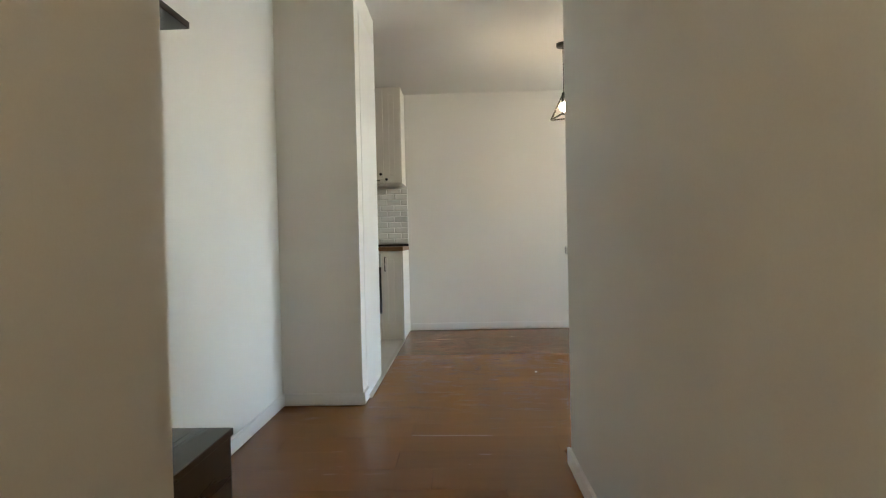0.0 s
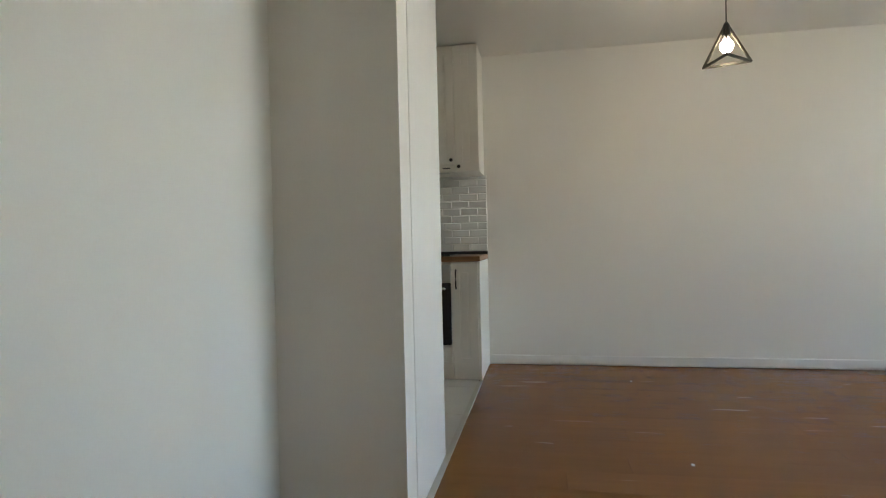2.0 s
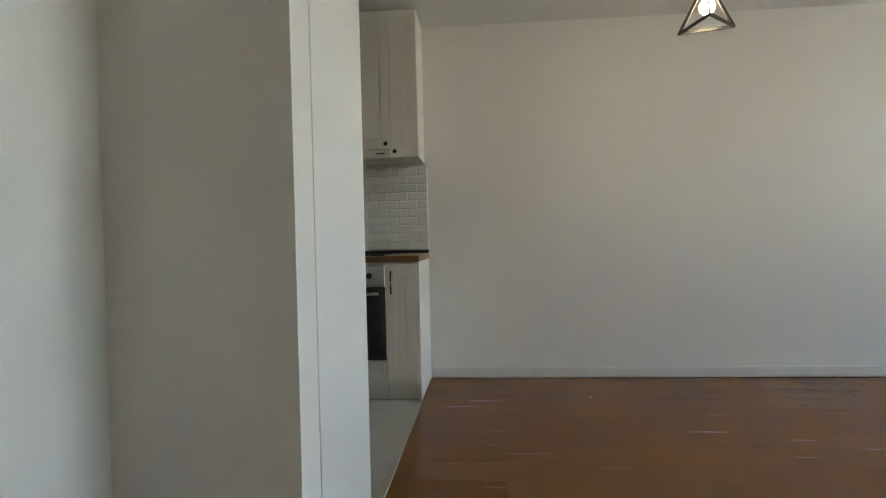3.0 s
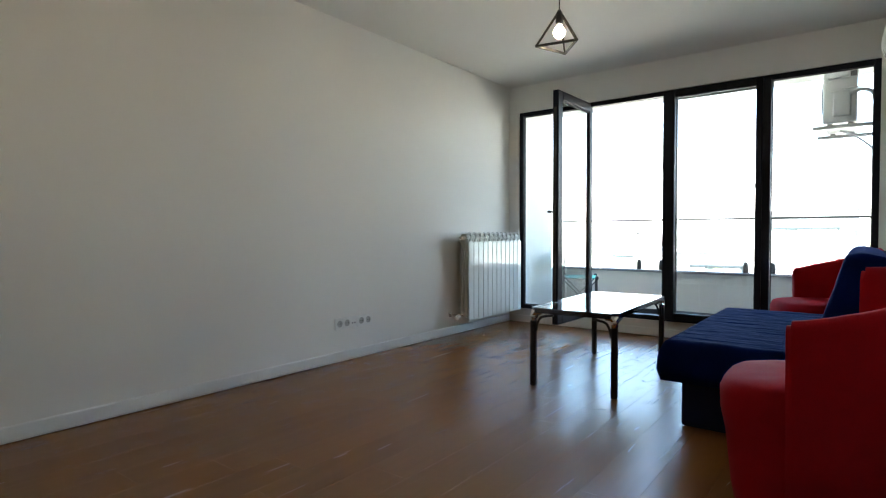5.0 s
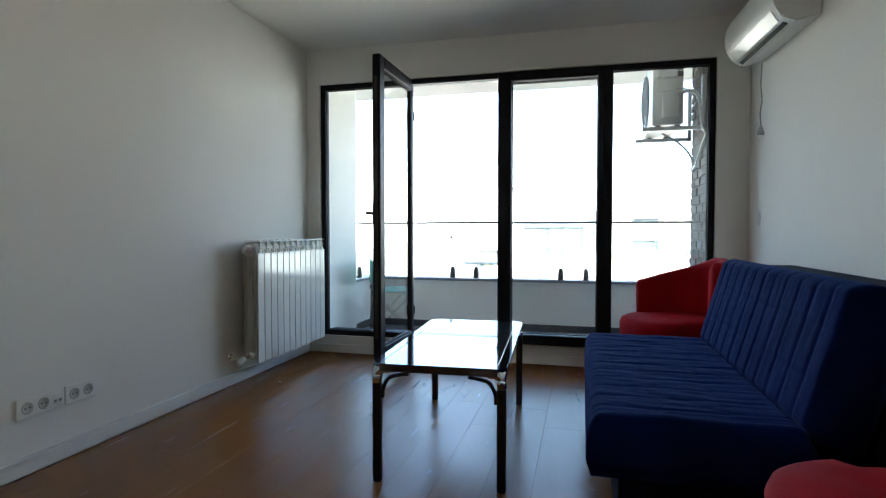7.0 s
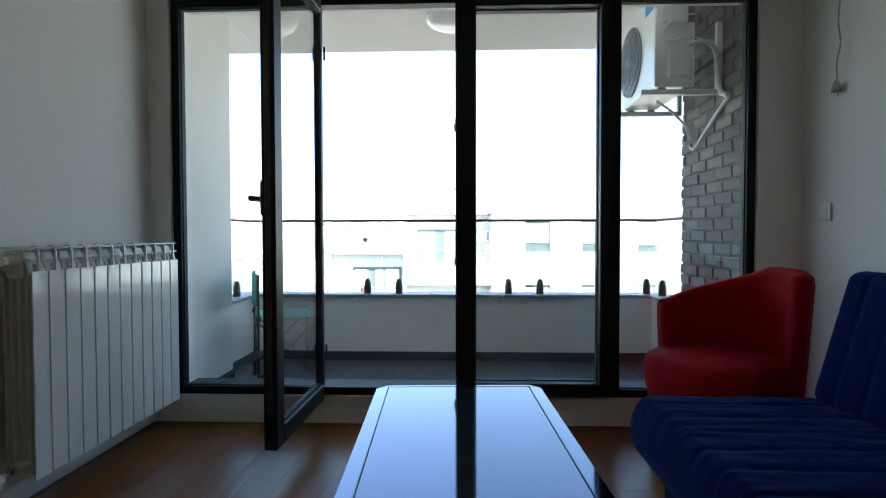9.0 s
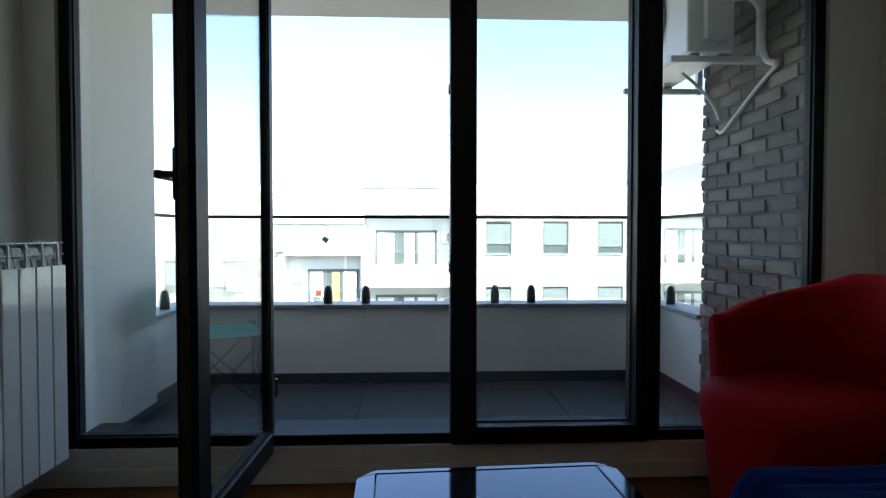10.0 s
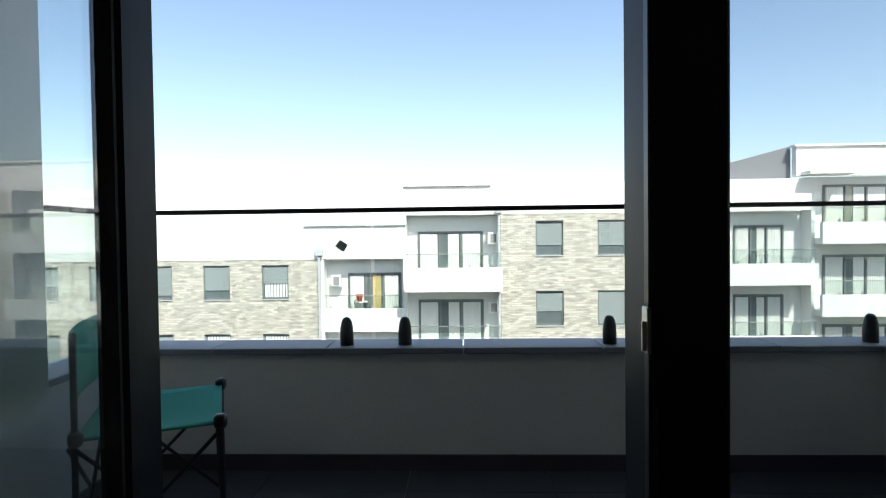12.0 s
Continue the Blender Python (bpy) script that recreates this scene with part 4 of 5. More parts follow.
# ---- scraps on the floor ----
for i, (x, y) in enumerate(((1.07, 2.055), (1.03, 3.49), (4.797, 3.716))):
    b = bmesh.new()
    rs = random.Random(i)
    vs = [b.verts.new((0.012 * math.cos(k * 1.25) * rs.uniform(0.5, 1.4), 0.02 * math.sin(k * 1.25) * rs.uniform(0.5, 1.3), 0.003 + rs.uniform(0, 0.006))) for k in range(5)]
    f = b.faces.new(vs)
    ex = bmesh.ops.extrude_face_region(b, geom=[f])
    bmesh.ops.translate(b, verts=[v for v in ex["geom"] if isinstance(v, bmesh.types.BMVert)], vec=(0, 0, -0.0022))
    o = solid("paper_scrap", b, PAPER, "tiny pale scrap lying on the floor", "scrap", "object")
    del o["kind"]
    o.location = (x, y, 0.0)
    o.scale = (0.6, 0.75, 1.0)

# ---- balcony ----
BX = 7.36          # inner face of the parapet
BF = -0.04         # balcony floor
PH = 0.475         # parapet height
RY, LY = 0.83, 4.08
SOF = 2.54         # soffit
solid("balcony_slab", boxm(5.951, 7.56, 0.45, 4.28, -0.3, BF - 0.012), GROUT, "concrete balcony slab", "slab")
solid("balcony_ceiling", boxm(5.951, 7.56, 0.2, 4.5, SOF, 2.74), PLASTER, "white rendered balcony soffit", "ceiling")
solid("wall_balcony_fin", boxm(5.951, 6.745, 4.0, 4.25, -0.3, SOF), PLASTER, "white rendered side wall of the balcony", "wall")
solid("parapet_east", boxm(BX, 7.52, RY - 0.16, LY + 0.16, -0.3, PH), PLASTER, "low white rendered balcony parapet", "parapet")
solid("parapet_south", boxm(6.755, BX - 0.0005, RY - 0.16, RY, -0.3, PH), PLASTER, "low white rendered balcony parapet", "parapet")
solid("parapet_north", boxm(6.7455, BX - 0.0005, LY, LY + 0.16, -0.3, PH), PLASTER, "low white rendered balcony parapet", "parapet")
solid("skirting_balcony", box(box(boxm(BX - 0.012, BX - 0.0005, RY + 0.013, LY - 0.013, BF, 0.03), 6.75, BX - 0.0005, LY - 0.012, LY - 0.0005, BF, 0.03), 6.75, BX - 0.0005, RY + 0.0005, RY + 0.012, BF, 0.03), BTILE, "dark grey tile skirting round the balcony", "skirting")
solid("skirting_fin", boxm(5.96, 6.745, 3.987, 3.9995, BF, 0.03), BTILE, "dark grey tile skirting", "skirting")
cop = thing("coping", (0, 0, PH), "grey stone coping slabs on the balcony parapet", "coping", kind="structure")
ys = [RY - 0.18, 1.28, 1.87, 2.02, 2.62, 3.22, 3.72, LY + 0.18]
for y0, y1 in zip(ys, ys[1:]):
    part("coping_slab", boxm(BX - 0.025, 7.545, y0 + 0.002, y1 - 0.002, 0.0005, 0.028, bev=0.003), COPING, cop)
part("coping_slab", boxm(6.765, BX - 0.028, RY - 0.18, RY + 0.025, 0.0005, 0.028, bev=0.003), COPING, cop)
part("coping_slab", boxm(6.75, BX - 0.028, LY - 0.025, LY + 0.18, 0.0005, 0.028, bev=0.003), COPING, cop)
CT = PH + 0.0285

bal = thing("balustrade", (7.415, 0, CT), "frameless glass balustrade with a dark handrail", "balustrade")
for y0, y1 in ((0.78, 1.84), (1.86, 3.01), (3.03, 4.12)):
    g = part("glass_panel", boxm(-0.005, 0.005, y0, y1, 0.03, 0.60), RAILGLASS, bal)
    g.visible_shadow = False
part("handrail", boxm(-0.016, 0.016, 0.75, 4.16, 0.592, 0.612, bev=0.003), FRAME, bal, "dark metal handrail")
for yy in (RY - 0.06, LY + 0.06):
    g = part("glass_panel", boxm(-0.62, -0.02, yy - 0.005, yy + 0.005, 0.03, 0.60), RAILGLASS, bal)
    g.visible_shadow = False
    part("handrail", boxm(-0.62, -0.0165, yy - 0.016, yy + 0.016, 0.592, 0.612, bev=0.003), FRAME, bal, "dark metal handrail")
cl = lathe(bmesh.new(), [(0.030, 0), (0.030, 0.05), (0.028, 0.08), (0.022, 0.108), (0.014, 0.120), (0.006, 0.1235)], 18)
clm = mesh_of("glass_clamp", cl, mat("grey_clamp_metal", (0.05, 0.05, 0.048), 0.45, metal=0.3, var=0.3, fine=60), True)
for y in (3.142, 2.880, 1.974, 1.716, 0.851):
    piece("glass_clamp", clm, bal, pose(0, y, 0))
piece("glass_clamp", clm, bal, pose(-0.13, RY - 0.06, 0))
piece("glass_clamp", clm, bal, pose(-0.26, LY + 0.06, 0))
stk = boxm(-0.0012, 0, -0.022, 0.022, -0.019, 0.019)
bmesh.ops.rotate(stk, verts=stk.verts, matrix=Matrix.Rotation(radians(35), 3, "X"))
bmesh.ops.translate(stk, verts=stk.verts, vec=(-0.0052, 3.158, 0.948 - CT))
part("sticker", stk, SHADEPL, bal, "small grey square sticker")

lamp = thing("balcony_light", (6.77, 2.43, SOF), "round white ceiling light over the balcony", "lamp")
part("diffuser", lathe(bmesh.new(), [(0.04, -0.108), (0.10, -0.102), (0.148, -0.082), (0.174, -0.052), (0.182, -0.02)], 32), PLASTIC, lamp, "milky dome", True)
part("base", lathe(bmesh.new(), [(0.184, -0.02), (0.184, -0.0005)], 28), PLASTIC, lamp)

# brick pier
BY = 0.835
pier = solid("wall_brick_pier", boxm(5.8255, 6.742, 0.45, BY - 0.008, -0.3, SOF), MORTAR, "grey-brown brick pier beside the window", "wall")

# folding camp chair
ch = thing("camp_chair", (6.735, 3.62, BF), "small folding camp chair with teal canvas seat and back", "chair", rz=24)
ch.scale = (1, 1, 1.07)
sx, sy = 0.235, 0.19
for x in (-sx, sx):
    for y in (-sy, sy):
        part("leg", rod(bmesh.new(), (x, y, 0.0), (x * 0.98, y * 0.98, 0.45 if y < 0 else 0.72), 0.0085, 10), BLACK, ch)
        part("foot", lathe(bmesh.new(), [(0.016, 0.0), (0.016, 0.018), (0.010, 0.028)], 12, (x, y, 0)), BLACK, ch, "black plastic foot", True)
        part("corner_cap", lathe(bmesh.new(), [(0.016, 0.425), (0.02, 0.435), (0.02, 0.455), (0.013, 0.463)], 12, (x * 0.98, y * 0.98, 0)), BLACK, ch, "black plastic cap", True)
for x in (-sx, sx):
    part("cross_brace", rod(bmesh.new(), (x, -sy, 0.06), (x, sy, 0.42), 0.006, 8), BLACK, ch)
    part("cross_brace", rod(bmesh.new(), (x + 0.012, sy, 0.06), (x + 0.012, -sy, 0.42), 0.006, 8), BLACK, ch)
for y in (-sy, sy):
    part("cross_brace", rod(bmesh.new(), (-sx, y, 0.06), (sx, y, 0.42), 0.006, 8), BLACK, ch)
    part("cross_brace", rod(bmesh.new(), (sx, y + 0.012, 0.06), (-sx, y + 0.012, 0.42), 0.006, 8), BLACK, ch)
b = bmesh.new()
G = 12
gv = [[b.verts.new((-sx + 2 * sx * i / G, -sy + 2 * sy * j / G, 0.442 - 0.028 * math.sin(math.pi * i / G) * math.sin(math.pi * j / G))) for j in range(G + 1)] for i in range(G + 1)]
for i in range(G):
    for j in range(G):
        b.faces.new((gv[i][j], gv[i + 1][j], gv[i + 1][j + 1], gv[i][j + 1]))
ex = bmesh.ops.extrude_face_region(b, geom=list(b.faces))
bmesh.ops.translate(b, verts=[v for v in ex["geom"] if isinstance(v, bmesh.types.BMVert)], vec=(0, 0, -0.006))
part("seat", b, TEAL, ch, "teal canvas seat", True)
b = bmesh.new()
gv = [[b.verts.new((-sx + 2 * sx * i / G, sy + 0.02 * math.sin(math.pi * i / G), 0.52 + 0.2 * j / 4)) for j in range(5)] for i in range(G + 1)]
for i in range(G):
    for j in range(4):
        b.faces.new((gv[i][j], gv[i + 1][j], gv[i + 1][j + 1], gv[i][j + 1]))
ex = bmesh.ops.extrude_face_region(b, geom=list(b.faces))
bmesh.ops.translate(b, verts=[v for v in ex["geom"] if isinstance(v, bmesh.types.BMVert)], vec=(0, 0.006, 0))
part("back", b, TEAL, ch, "teal canvas back", True)


# ---- outdoor air conditioners ----
def outdoor_unit(at, rz, label, detail=True):
    """A condenser on wall brackets: local back at y=0, fan side +y, service end at x=0."""
    t = thing("outdoor_unit", at, label, "air conditioner", "outdoor units", rz=rz)
    W, D, Hh, y0 = 0.76, 0.23, 0.53, 0.165
    part("body", boxm(0, W, y0, y0 + D, 0.042, 0.06 + Hh, bev=0.012, seg=2), PLASTIC, t)
    fan = Vector((W * 0.60, y0 + D, 0.06 + Hh * 0.48))
    b = bmesh.new()
    for k in range(6):
        rr = 0.04 + 0.036 * k
        ring = [fan + Vector((rr * math.cos(a), 0.030 - 0.02 * (k / 5) ** 2, rr * math.sin(a))) for a in [2 * math.pi * i / 28 for i in range(29)]]
        tube(b, ring, 0.0035, 5)
    for i in range(14):
        a = 2 * math.pi * i / 14
        rod(b, fan + Vector((0.03 * math.cos(a), 0.03, 0.03 * math.sin(a))), fan + Vector((0.225 * math.cos(a), 0.008, 0.225 * math.sin(a))), 0.003, 5)
    part("fan_grille", b, GREYPL, t, "grey wire fan grille")
    b = lathe(bmesh.new(), [(0.22, 0), (0.222, 0.004), (0.2, 0.006)], 30)
    bmesh.ops.rotate(b, verts=b.verts, matrix=Matrix.Rotation(radians(-90), 3, "X"))
    bmesh.ops.translate(b, verts=b.verts, vec=fan)
    part("fan_opening", b, BLACK, t, "dark fan opening")
    if detail:
        for bx in (0.02, W - 0.15):
            part("bracket", box(boxm(bx, bx + 0.035, 0.0, y0 + D + 0.07, 0.0, 0.03, bev=0.002), bx, bx + 0.035, 0.0, 0.03, 0.0, 0.42, bev=0.002), PLASTIC, t, "white painted steel bracket")
            for fy in (y0 + 0.04, y0 + D - 0.05):
                part("foot", boxm(bx, bx + 0.03, fy - 0.02, fy + 0.02, 0.03, 0.044), GREYPL, t)
        part("service_cover", boxm(-0.035, 0.0, y0 + 0.04, y0 + 0.16, 0.09, 0.30, bev=0.01, seg=2), PLASTIC, t, "white service cover")
        part("cable_cover", boxm(-0.03, 0.0, y0 + 0.05, y0 + 0.2, 0.40, 0.53, bev=0.01, seg=2), PLASTIC, t, "white cable cover")
        for z0, z1, ya, yb in ((0.46, 0.50, 0.005, 0.045), (0.41, 0.45, 0.005, 0.045)):
            part("label", boxm(-0.0015, 0.0, y0 + ya, y0 + yb, z0, z1), INK, t, "grey printed label")
        part("badge", boxm(0.03, 0.17, y0 + D, y0 + D + 0.002, 0.50, 0.56), LABELBLUE, t, "plain blue badge")
        part("cable", tube(bmesh.new(), bez([(-0.03, y0 + 0.15, 0.41), (-0.035, y0 + 0.2, 0.34), (-0.04, y0 + 0.17, 0.29), (-0.035, y0 + 0.06, 0.31), (-0.02, y0 - 0.02, 0.31)], 7), 0.006), PLASTIC, t, "white cable loop", True)
        part("pipe", tube(bmesh.new(), bez([(-0.03, y0 + 0.05, 0.27), (-0.035, y0 - 0.04, 0.285), (-0.02, 0.06, 0.24), (-0.01, 0.04, 0.09), (-0.03, 0.03, 0.0), (-0.09, 0.02, -0.035)], 7), 0.015), PLASTIC, t, "white wrapped pipe", True)
        part("hose", tube(bmesh.new(), bez([(0.28, y0 + 0.12, 0.02), (0.32, y0 + 0.02, -0.03), (0.35, 0.08, -0.12), (0.37, 0.03, -0.20)], 7), 0.009), PLASTIC, t, "white corrugated hose", True)
        part("hose", tube(bmesh.new(), bez([(-0.09, 0.014, -0.04), (0.06, 0.016, -0.11), (0.24, 0.018, -0.21), (0.36, 0.018, -0.27), (0.42, 0.015, -0.25)], 7), 0.009), PLASTIC, t, "white drain hose", True)
    return t


outdoor_unit((6.15, BY, 1.81), 0, "white outdoor condenser on brackets fixed to the brick pier")

# ---- the building across ----
FX = 28.0
far = thing("apartment_building", (FX, 0, 0), "sunlit apartment block with light brick, white render and balconies", "building")
GZ = -13.0
REC = 0.65         # depth of the balcony recesses


def fbox(name, x0, x1, y0, y1, z0, z1, m, label="", bev=0.0):
    return part(name, boxm(x0, x1, y0, y1, z0, z1, bev=bev), m, far, label)


def fwindow(y0, z0, shut, curtain=None):
    """A window 1.15 m wide and 1.45 m high whose lower left corner is y0, z0; shut: how much of the shutter is down."""
    w, h = 1.15, 1.45
    b = bmesh.new()
    for a in ((y0, y0 + 0.06, z0, z0 + h), (y0 + w - 0.06, y0 + w, z0, z0 + h), (y0, y0 + w, z0, z0 + 0.06), (y0, y0 + w, z0 + h - 0.06, z0 + h)):
        box(b, 0.06, 0.14, *a)
    wf = part("window", b, FFRAME, far, "dark window frame")
    part("pane", boxm(0.11, 0.12, y0 + 0.06, y0 + w - 0.06, z0 + 0.06, z0 + h - 0.06), FWIN, wf)
    part("sill", boxm(-0.04, 0.06, y0 - 0.03, y0 + w + 0.03, z0 - 0.04, z0), FGREY, wf)
    if shut:
        b = bmesh.new()
        zb = z0 + h - 0.05 - shut * (h - 0.1)
        k = int((z0 + h - 0.05 - zb) / 0.075)
        for i in range(k):
            box(b, 0.07, 0.10, y0 + 0.05, y0 + w - 0.05, zb + i * 0.075, zb + i * 0.075 + 0.066)
        part("shutter", b, SHUTTER, wf, "grey roller shutter")
    if curtain:
        drape(wf, y0 + 0.08, y0 + w - 0.08, z0 + 0.08, z0 + h - 0.1, 0.105, curtain)


def drape(parent, y0, y1, z0, z1, x, m):
    """A hanging curtain with folds."""
    b = bmesh.new()
    n = 26
    va = [(x - 0.009 * math.sin(i * 1.9), y0 + (y1 - y0) * i / n) for i in range(n + 1)]
    lo = [b.verts.new((p, q, z0)) for p, q in va]
    hi = [b.verts.new((p, q, z1)) for p, q in va]
    for i in range(n):
        b.faces.new((lo[i], lo[i + 1], hi[i + 1], hi[i]))
    ex = bmesh.ops.extrude_face_region(b, geom=list(b.faces))
    bmesh.ops.translate(b, verts=[v for v in ex["geom"] if isinstance(v, bmesh.types.BMVert)], vec=(0.006, 0, 0))
    part("curtain", b, m, parent)


def wall_with_holes(name, y0, y1, z0, z1, holes, m):
    """A facade wall between y0 and y1 with real openings."""
    b = bmesh.new()
    ys = sorted({y0, y1, *[h[0] for h in holes], *[h[1] for h in holes]})
    for ya, yb in zip(ys, ys[1:]):
        col = sorted([h for h in holes if h[0] <= ya + 1e-6 and h[1] >= yb - 1e-6], key=lambda h: h[2])
        z = z0
        for h in col:
            box(b, 0, 0.25, ya, yb, z, h[2])
            z = h[3]
        box(b, 0, 0.25, ya, yb, z, z1)
    bmesh.ops.remove_doubles(b, verts=b.verts, dist=1e-4)
    return part(name, b, m, far)


def wins(lefts, tops):
    return [(y, y + 1.15, t - 1.45, t) for y in lefts for t in tops]


FL = 2.94
topsR = [1.60 - FL * k for k in range(4)]
wr = [-1.60, -4.17, -6.67]
wall_with_holes("brick_wall", -8.0, 1.0, GZ, 1.89, wins(wr, topsR), FBRICK)
for y, ss in zip(wr, ((0.72, 0.6, 1.0, 0.3), (0.74, 1.0, 0.5, 1.0), (0.80, 1.0, 1.0, 0.4))):
    for t, s in zip(topsR, ss):
        fwindow(y, t - 1.45, s)
topsL = [-0.14 - FL * k for k in range(4)]
wl = [10.02, 12.55, 15.05, 17.55, 20.05]
wall_with_holes("brick_wall", 8.66, 22.0, GZ, 0.08, wins(wl, topsL), FBRICK)
for y, ss in zip(wl, ((0.55, 0.0, 1.0, 0.5), (0.75, 0.0, 1.0, 0.4), (0.9, 1.0, 0.3, 1.0), (1.0, 0.5, 1.0, 0.4), (0.6, 1.0, 0.2, 0.7))):
    for t, s in zip(topsL, ss):
        fwindow(y, t - 1.45, s, CURTAIN if s < 0.6 else None)
fbox("wall", -0.02, 0.3, 4.97, 22.0, 0.081, 3.2, FWHITE)
fbox("wall", -0.02, 0.3, -11.7, 4.969, 1.891, 3.2, FWHITE)
fbox("ledge", -0.10, -0.021, 4.98, 9.3, 1.48, 1.52, FGREY, "thin grey ledge line")
fbox("cornice", -0.12, 0.3, 1.39, 5.06, 3.09, 3.13, FGREY, "thin grey ledge line")
fbox("roof", 0.3, 12, -11.7, 22.0, 2.9, 3.1, FGREY, "flat roof")
fbox("back_wall", 12, 12.3, -30, 22.0, GZ, 3.2, FWHITE)


def balcony_bay(y0, y1, ztop, h, zs, curtain, proj, windows, ac_y=None, plant=False, sides=(0.255, 0.255)):
    """A recessed bay: back wall with tall windows, side walls, and a white parapet with a glass rail at each floor."""
    fbox("bay_wall", REC, REC + 0.2, y0, y1, GZ, ztop, FWHITE)
    if sides[0] is not None:
        fbox("bay_side", sides[0], REC, y0 - 0.15, y0 - 0.001, GZ, ztop, FWHITE)
    if sides[1] is not None:
        fbox("bay_side", sides[1], REC, y1 + 0.001, y1 + 0.15, GZ, ztop, FWHITE)
    for z in zs:
        bl = part("balcony", box(boxm(-proj, REC - 0.001, y0, y1, z - h, z - h + 0.25), -proj, -proj + 0.18, y0, y1, z - h + 0.25, z), FWHITE, far, "white rendered balcony")
        part("glass_rail", boxm(-proj + 0.085, -proj + 0.095, y0 + 0.05, y1 - 0.05, z + 0.03, z + 0.55), RAILGLASS, bl)
        b = boxm(-proj + 0.075, -proj + 0.105, y0 + 0.03, y1 - 0.03, z + 0.55, z + 0.585)
        yy = y0 + 0.4
        while yy < y1:
            box(b, -proj + 0.06, -proj + 0.12, yy, yy + 0.06, z, z + 0.12)
            yy += 0.9
        part("rail", b, GREYPL, bl)
        zf = z - h + 0.25
        wy0, wy1 = windows
        b = bmesh.new()
        k = 3
        for i in range(k + 1):
            yb = wy0 + (wy1 - wy0) * i / k
            box(b, REC - 0.07, REC - 0.001, yb - 0.035, yb + 0.035, zf, zf + 2.2)
        box(b, REC - 0.07, REC - 0.001, wy0, wy1, zf + 2.14, zf + 2.22)
        box(b, REC - 0.07, REC - 0.001, wy0, wy1, zf, zf + 0.07)
        wf = part("window", b, FFRAME, far, "tall dark balcony window")
        part("pane", boxm(REC - 0.03, REC - 0.02, wy0, wy1, zf + 0.05, zf + 2.15), FWIN, wf)
        for i in range(k):
            ya = wy0 + (wy1 - wy0) * i / k
            yb = wy0 + (wy1 - wy0) * (i + 1) / k
            drape(wf, ya + 0.1, ya + (yb - ya) * (0.62 if i % 2 else 0.93), zf + 0.1, zf + 2.1, REC - 0.06, curtain if i == 1 else CURTAIN)
        if ac_y is not None:
            a = box(boxm(REC - 0.40, REC - 0.01, ac_y, ac_y + 0.42, zf + 1.65, zf + 2.15, bev=0.02), REC - 0.3, REC - 0.01, ac_y - 0.02, ac_y + 0.44, zf + 1.60, zf + 1.65)
            u = part("condenser", a, PLASTIC, far, "white outdoor condenser")
            part("grille", boxm(REC - 0.412, REC - 0.401, ac_y + 0.05, ac_y + 0.30, zf + 1.72, zf + 2.08), GREYPL, u)
    if plant:
        z = zs[0] - h + 0.25
        tbm = rod(rod(bmesh.new(), (0.33, y1 - 1.55, z), (0.33, y1 - 1.55, z + 0.98), 0.03), (0.33, y1 - 1.55, z + 0.98), (0.33, y1 - 1.55, z + 1.01), 0.26, 18)
        part("balcony_table", tbm, FWHITE, far, "small white round table")
        part("flower_pot", lathe(bmesh.new(), [(0.10, 0), (0.15, 0.28), (0.16, 0.30)], 14, (0.33, y1 - 1.45, z + 1.01)), POT, far, "red flower pot")


balcony_bay(1.0, 4.97, 1.89, 0.97, [-0.29, -0.29 - FL, -0.29 - 2 * FL], CURTAIN, 0.9, (1.75, 4.5), 1.12, sides=(0.255, 0.0))
balcony_bay(5.12, 8.5, 0.08, 0.97, [-2.04, -2.04 - FL, -2.04 - 2 * FL], YCURTAIN, 0.0, (5.3, 7.55), 7.85, True, sides=(None, 0.0))
balcony_bay(-11.7, -8.15, 1.89, 0.88, [-0.27, -0.27 - FL, -0.27 - 2 * FL], CURTAIN, 0.5, (-10.9, -8.9), -8.6, sides=(0.0, 0.0))
balcony_bay(-17.5, -11.85, 3.3, 0.88, [1.38, 1.38 - FL, 1.38 - 2 * FL], CURTAIN, 0.5, (-15.2, -12.6), -16.2, sides=(0.0, None))
wall_with_holes("brick_wall", -30.0, -17.65, GZ, 3.3, wins([-19.6, -22.1, -24.6, -27.1], [2.9 - FL * k for k in range(4)]), FBRICK)
for y in (-19.6, -22.1, -24.6, -27.1):
    for k in range(4):
        fwindow(y, 2.9 - FL * k - 1.45, (0.4, 0.9, 1.0, 0.6)[(k + int(-y)) % 4])
fbox("penthouse_wall", 0.0, 0.3, -30.0, -11.1, 3.301, 4.5, FWHITE)
fbox("penthouse_cap", -0.1, 0.3, -30.0, -11.0, 4.5, 4.58, FWHITE)
fbox("canopy", -0.6, 0.0, -13.2, -11.3, 3.32, 3.46, FWHITE)
b = bmesh.new()
v = [b.verts.new(c) for c in ((0.4, -11.1, 3.1), (0.4, -11.1, 4.57), (0.4, -5.4, 3.1), (8, -11.1, 3.1), (8, -11.1, 4.57), (8, -5.4, 3.1))]
for f in ((0, 1, 2), (3, 5, 4), (0, 2, 5, 3), (1, 4, 5, 2), (0, 3, 4, 1)):
    b.faces.new([v[i] for i in f])
part("sloped_roof", b, FDARK, far, "wedge-shaped roof end, its shade put into the grey")
fbox("downpipe", -0.12, -0.02, 1.02, 1.12, GZ, 2.3, FGREY, "grey downpipe")
fbox("rain_hopper", -0.2, -0.02, 0.95, 1.2, 1.95, 2.2, FGREY, "grey rain hopper")
fbox("downpipe", -0.12, -0.02, 8.62, 8.72, GZ, 0.5, FGREY, "grey downpipe")
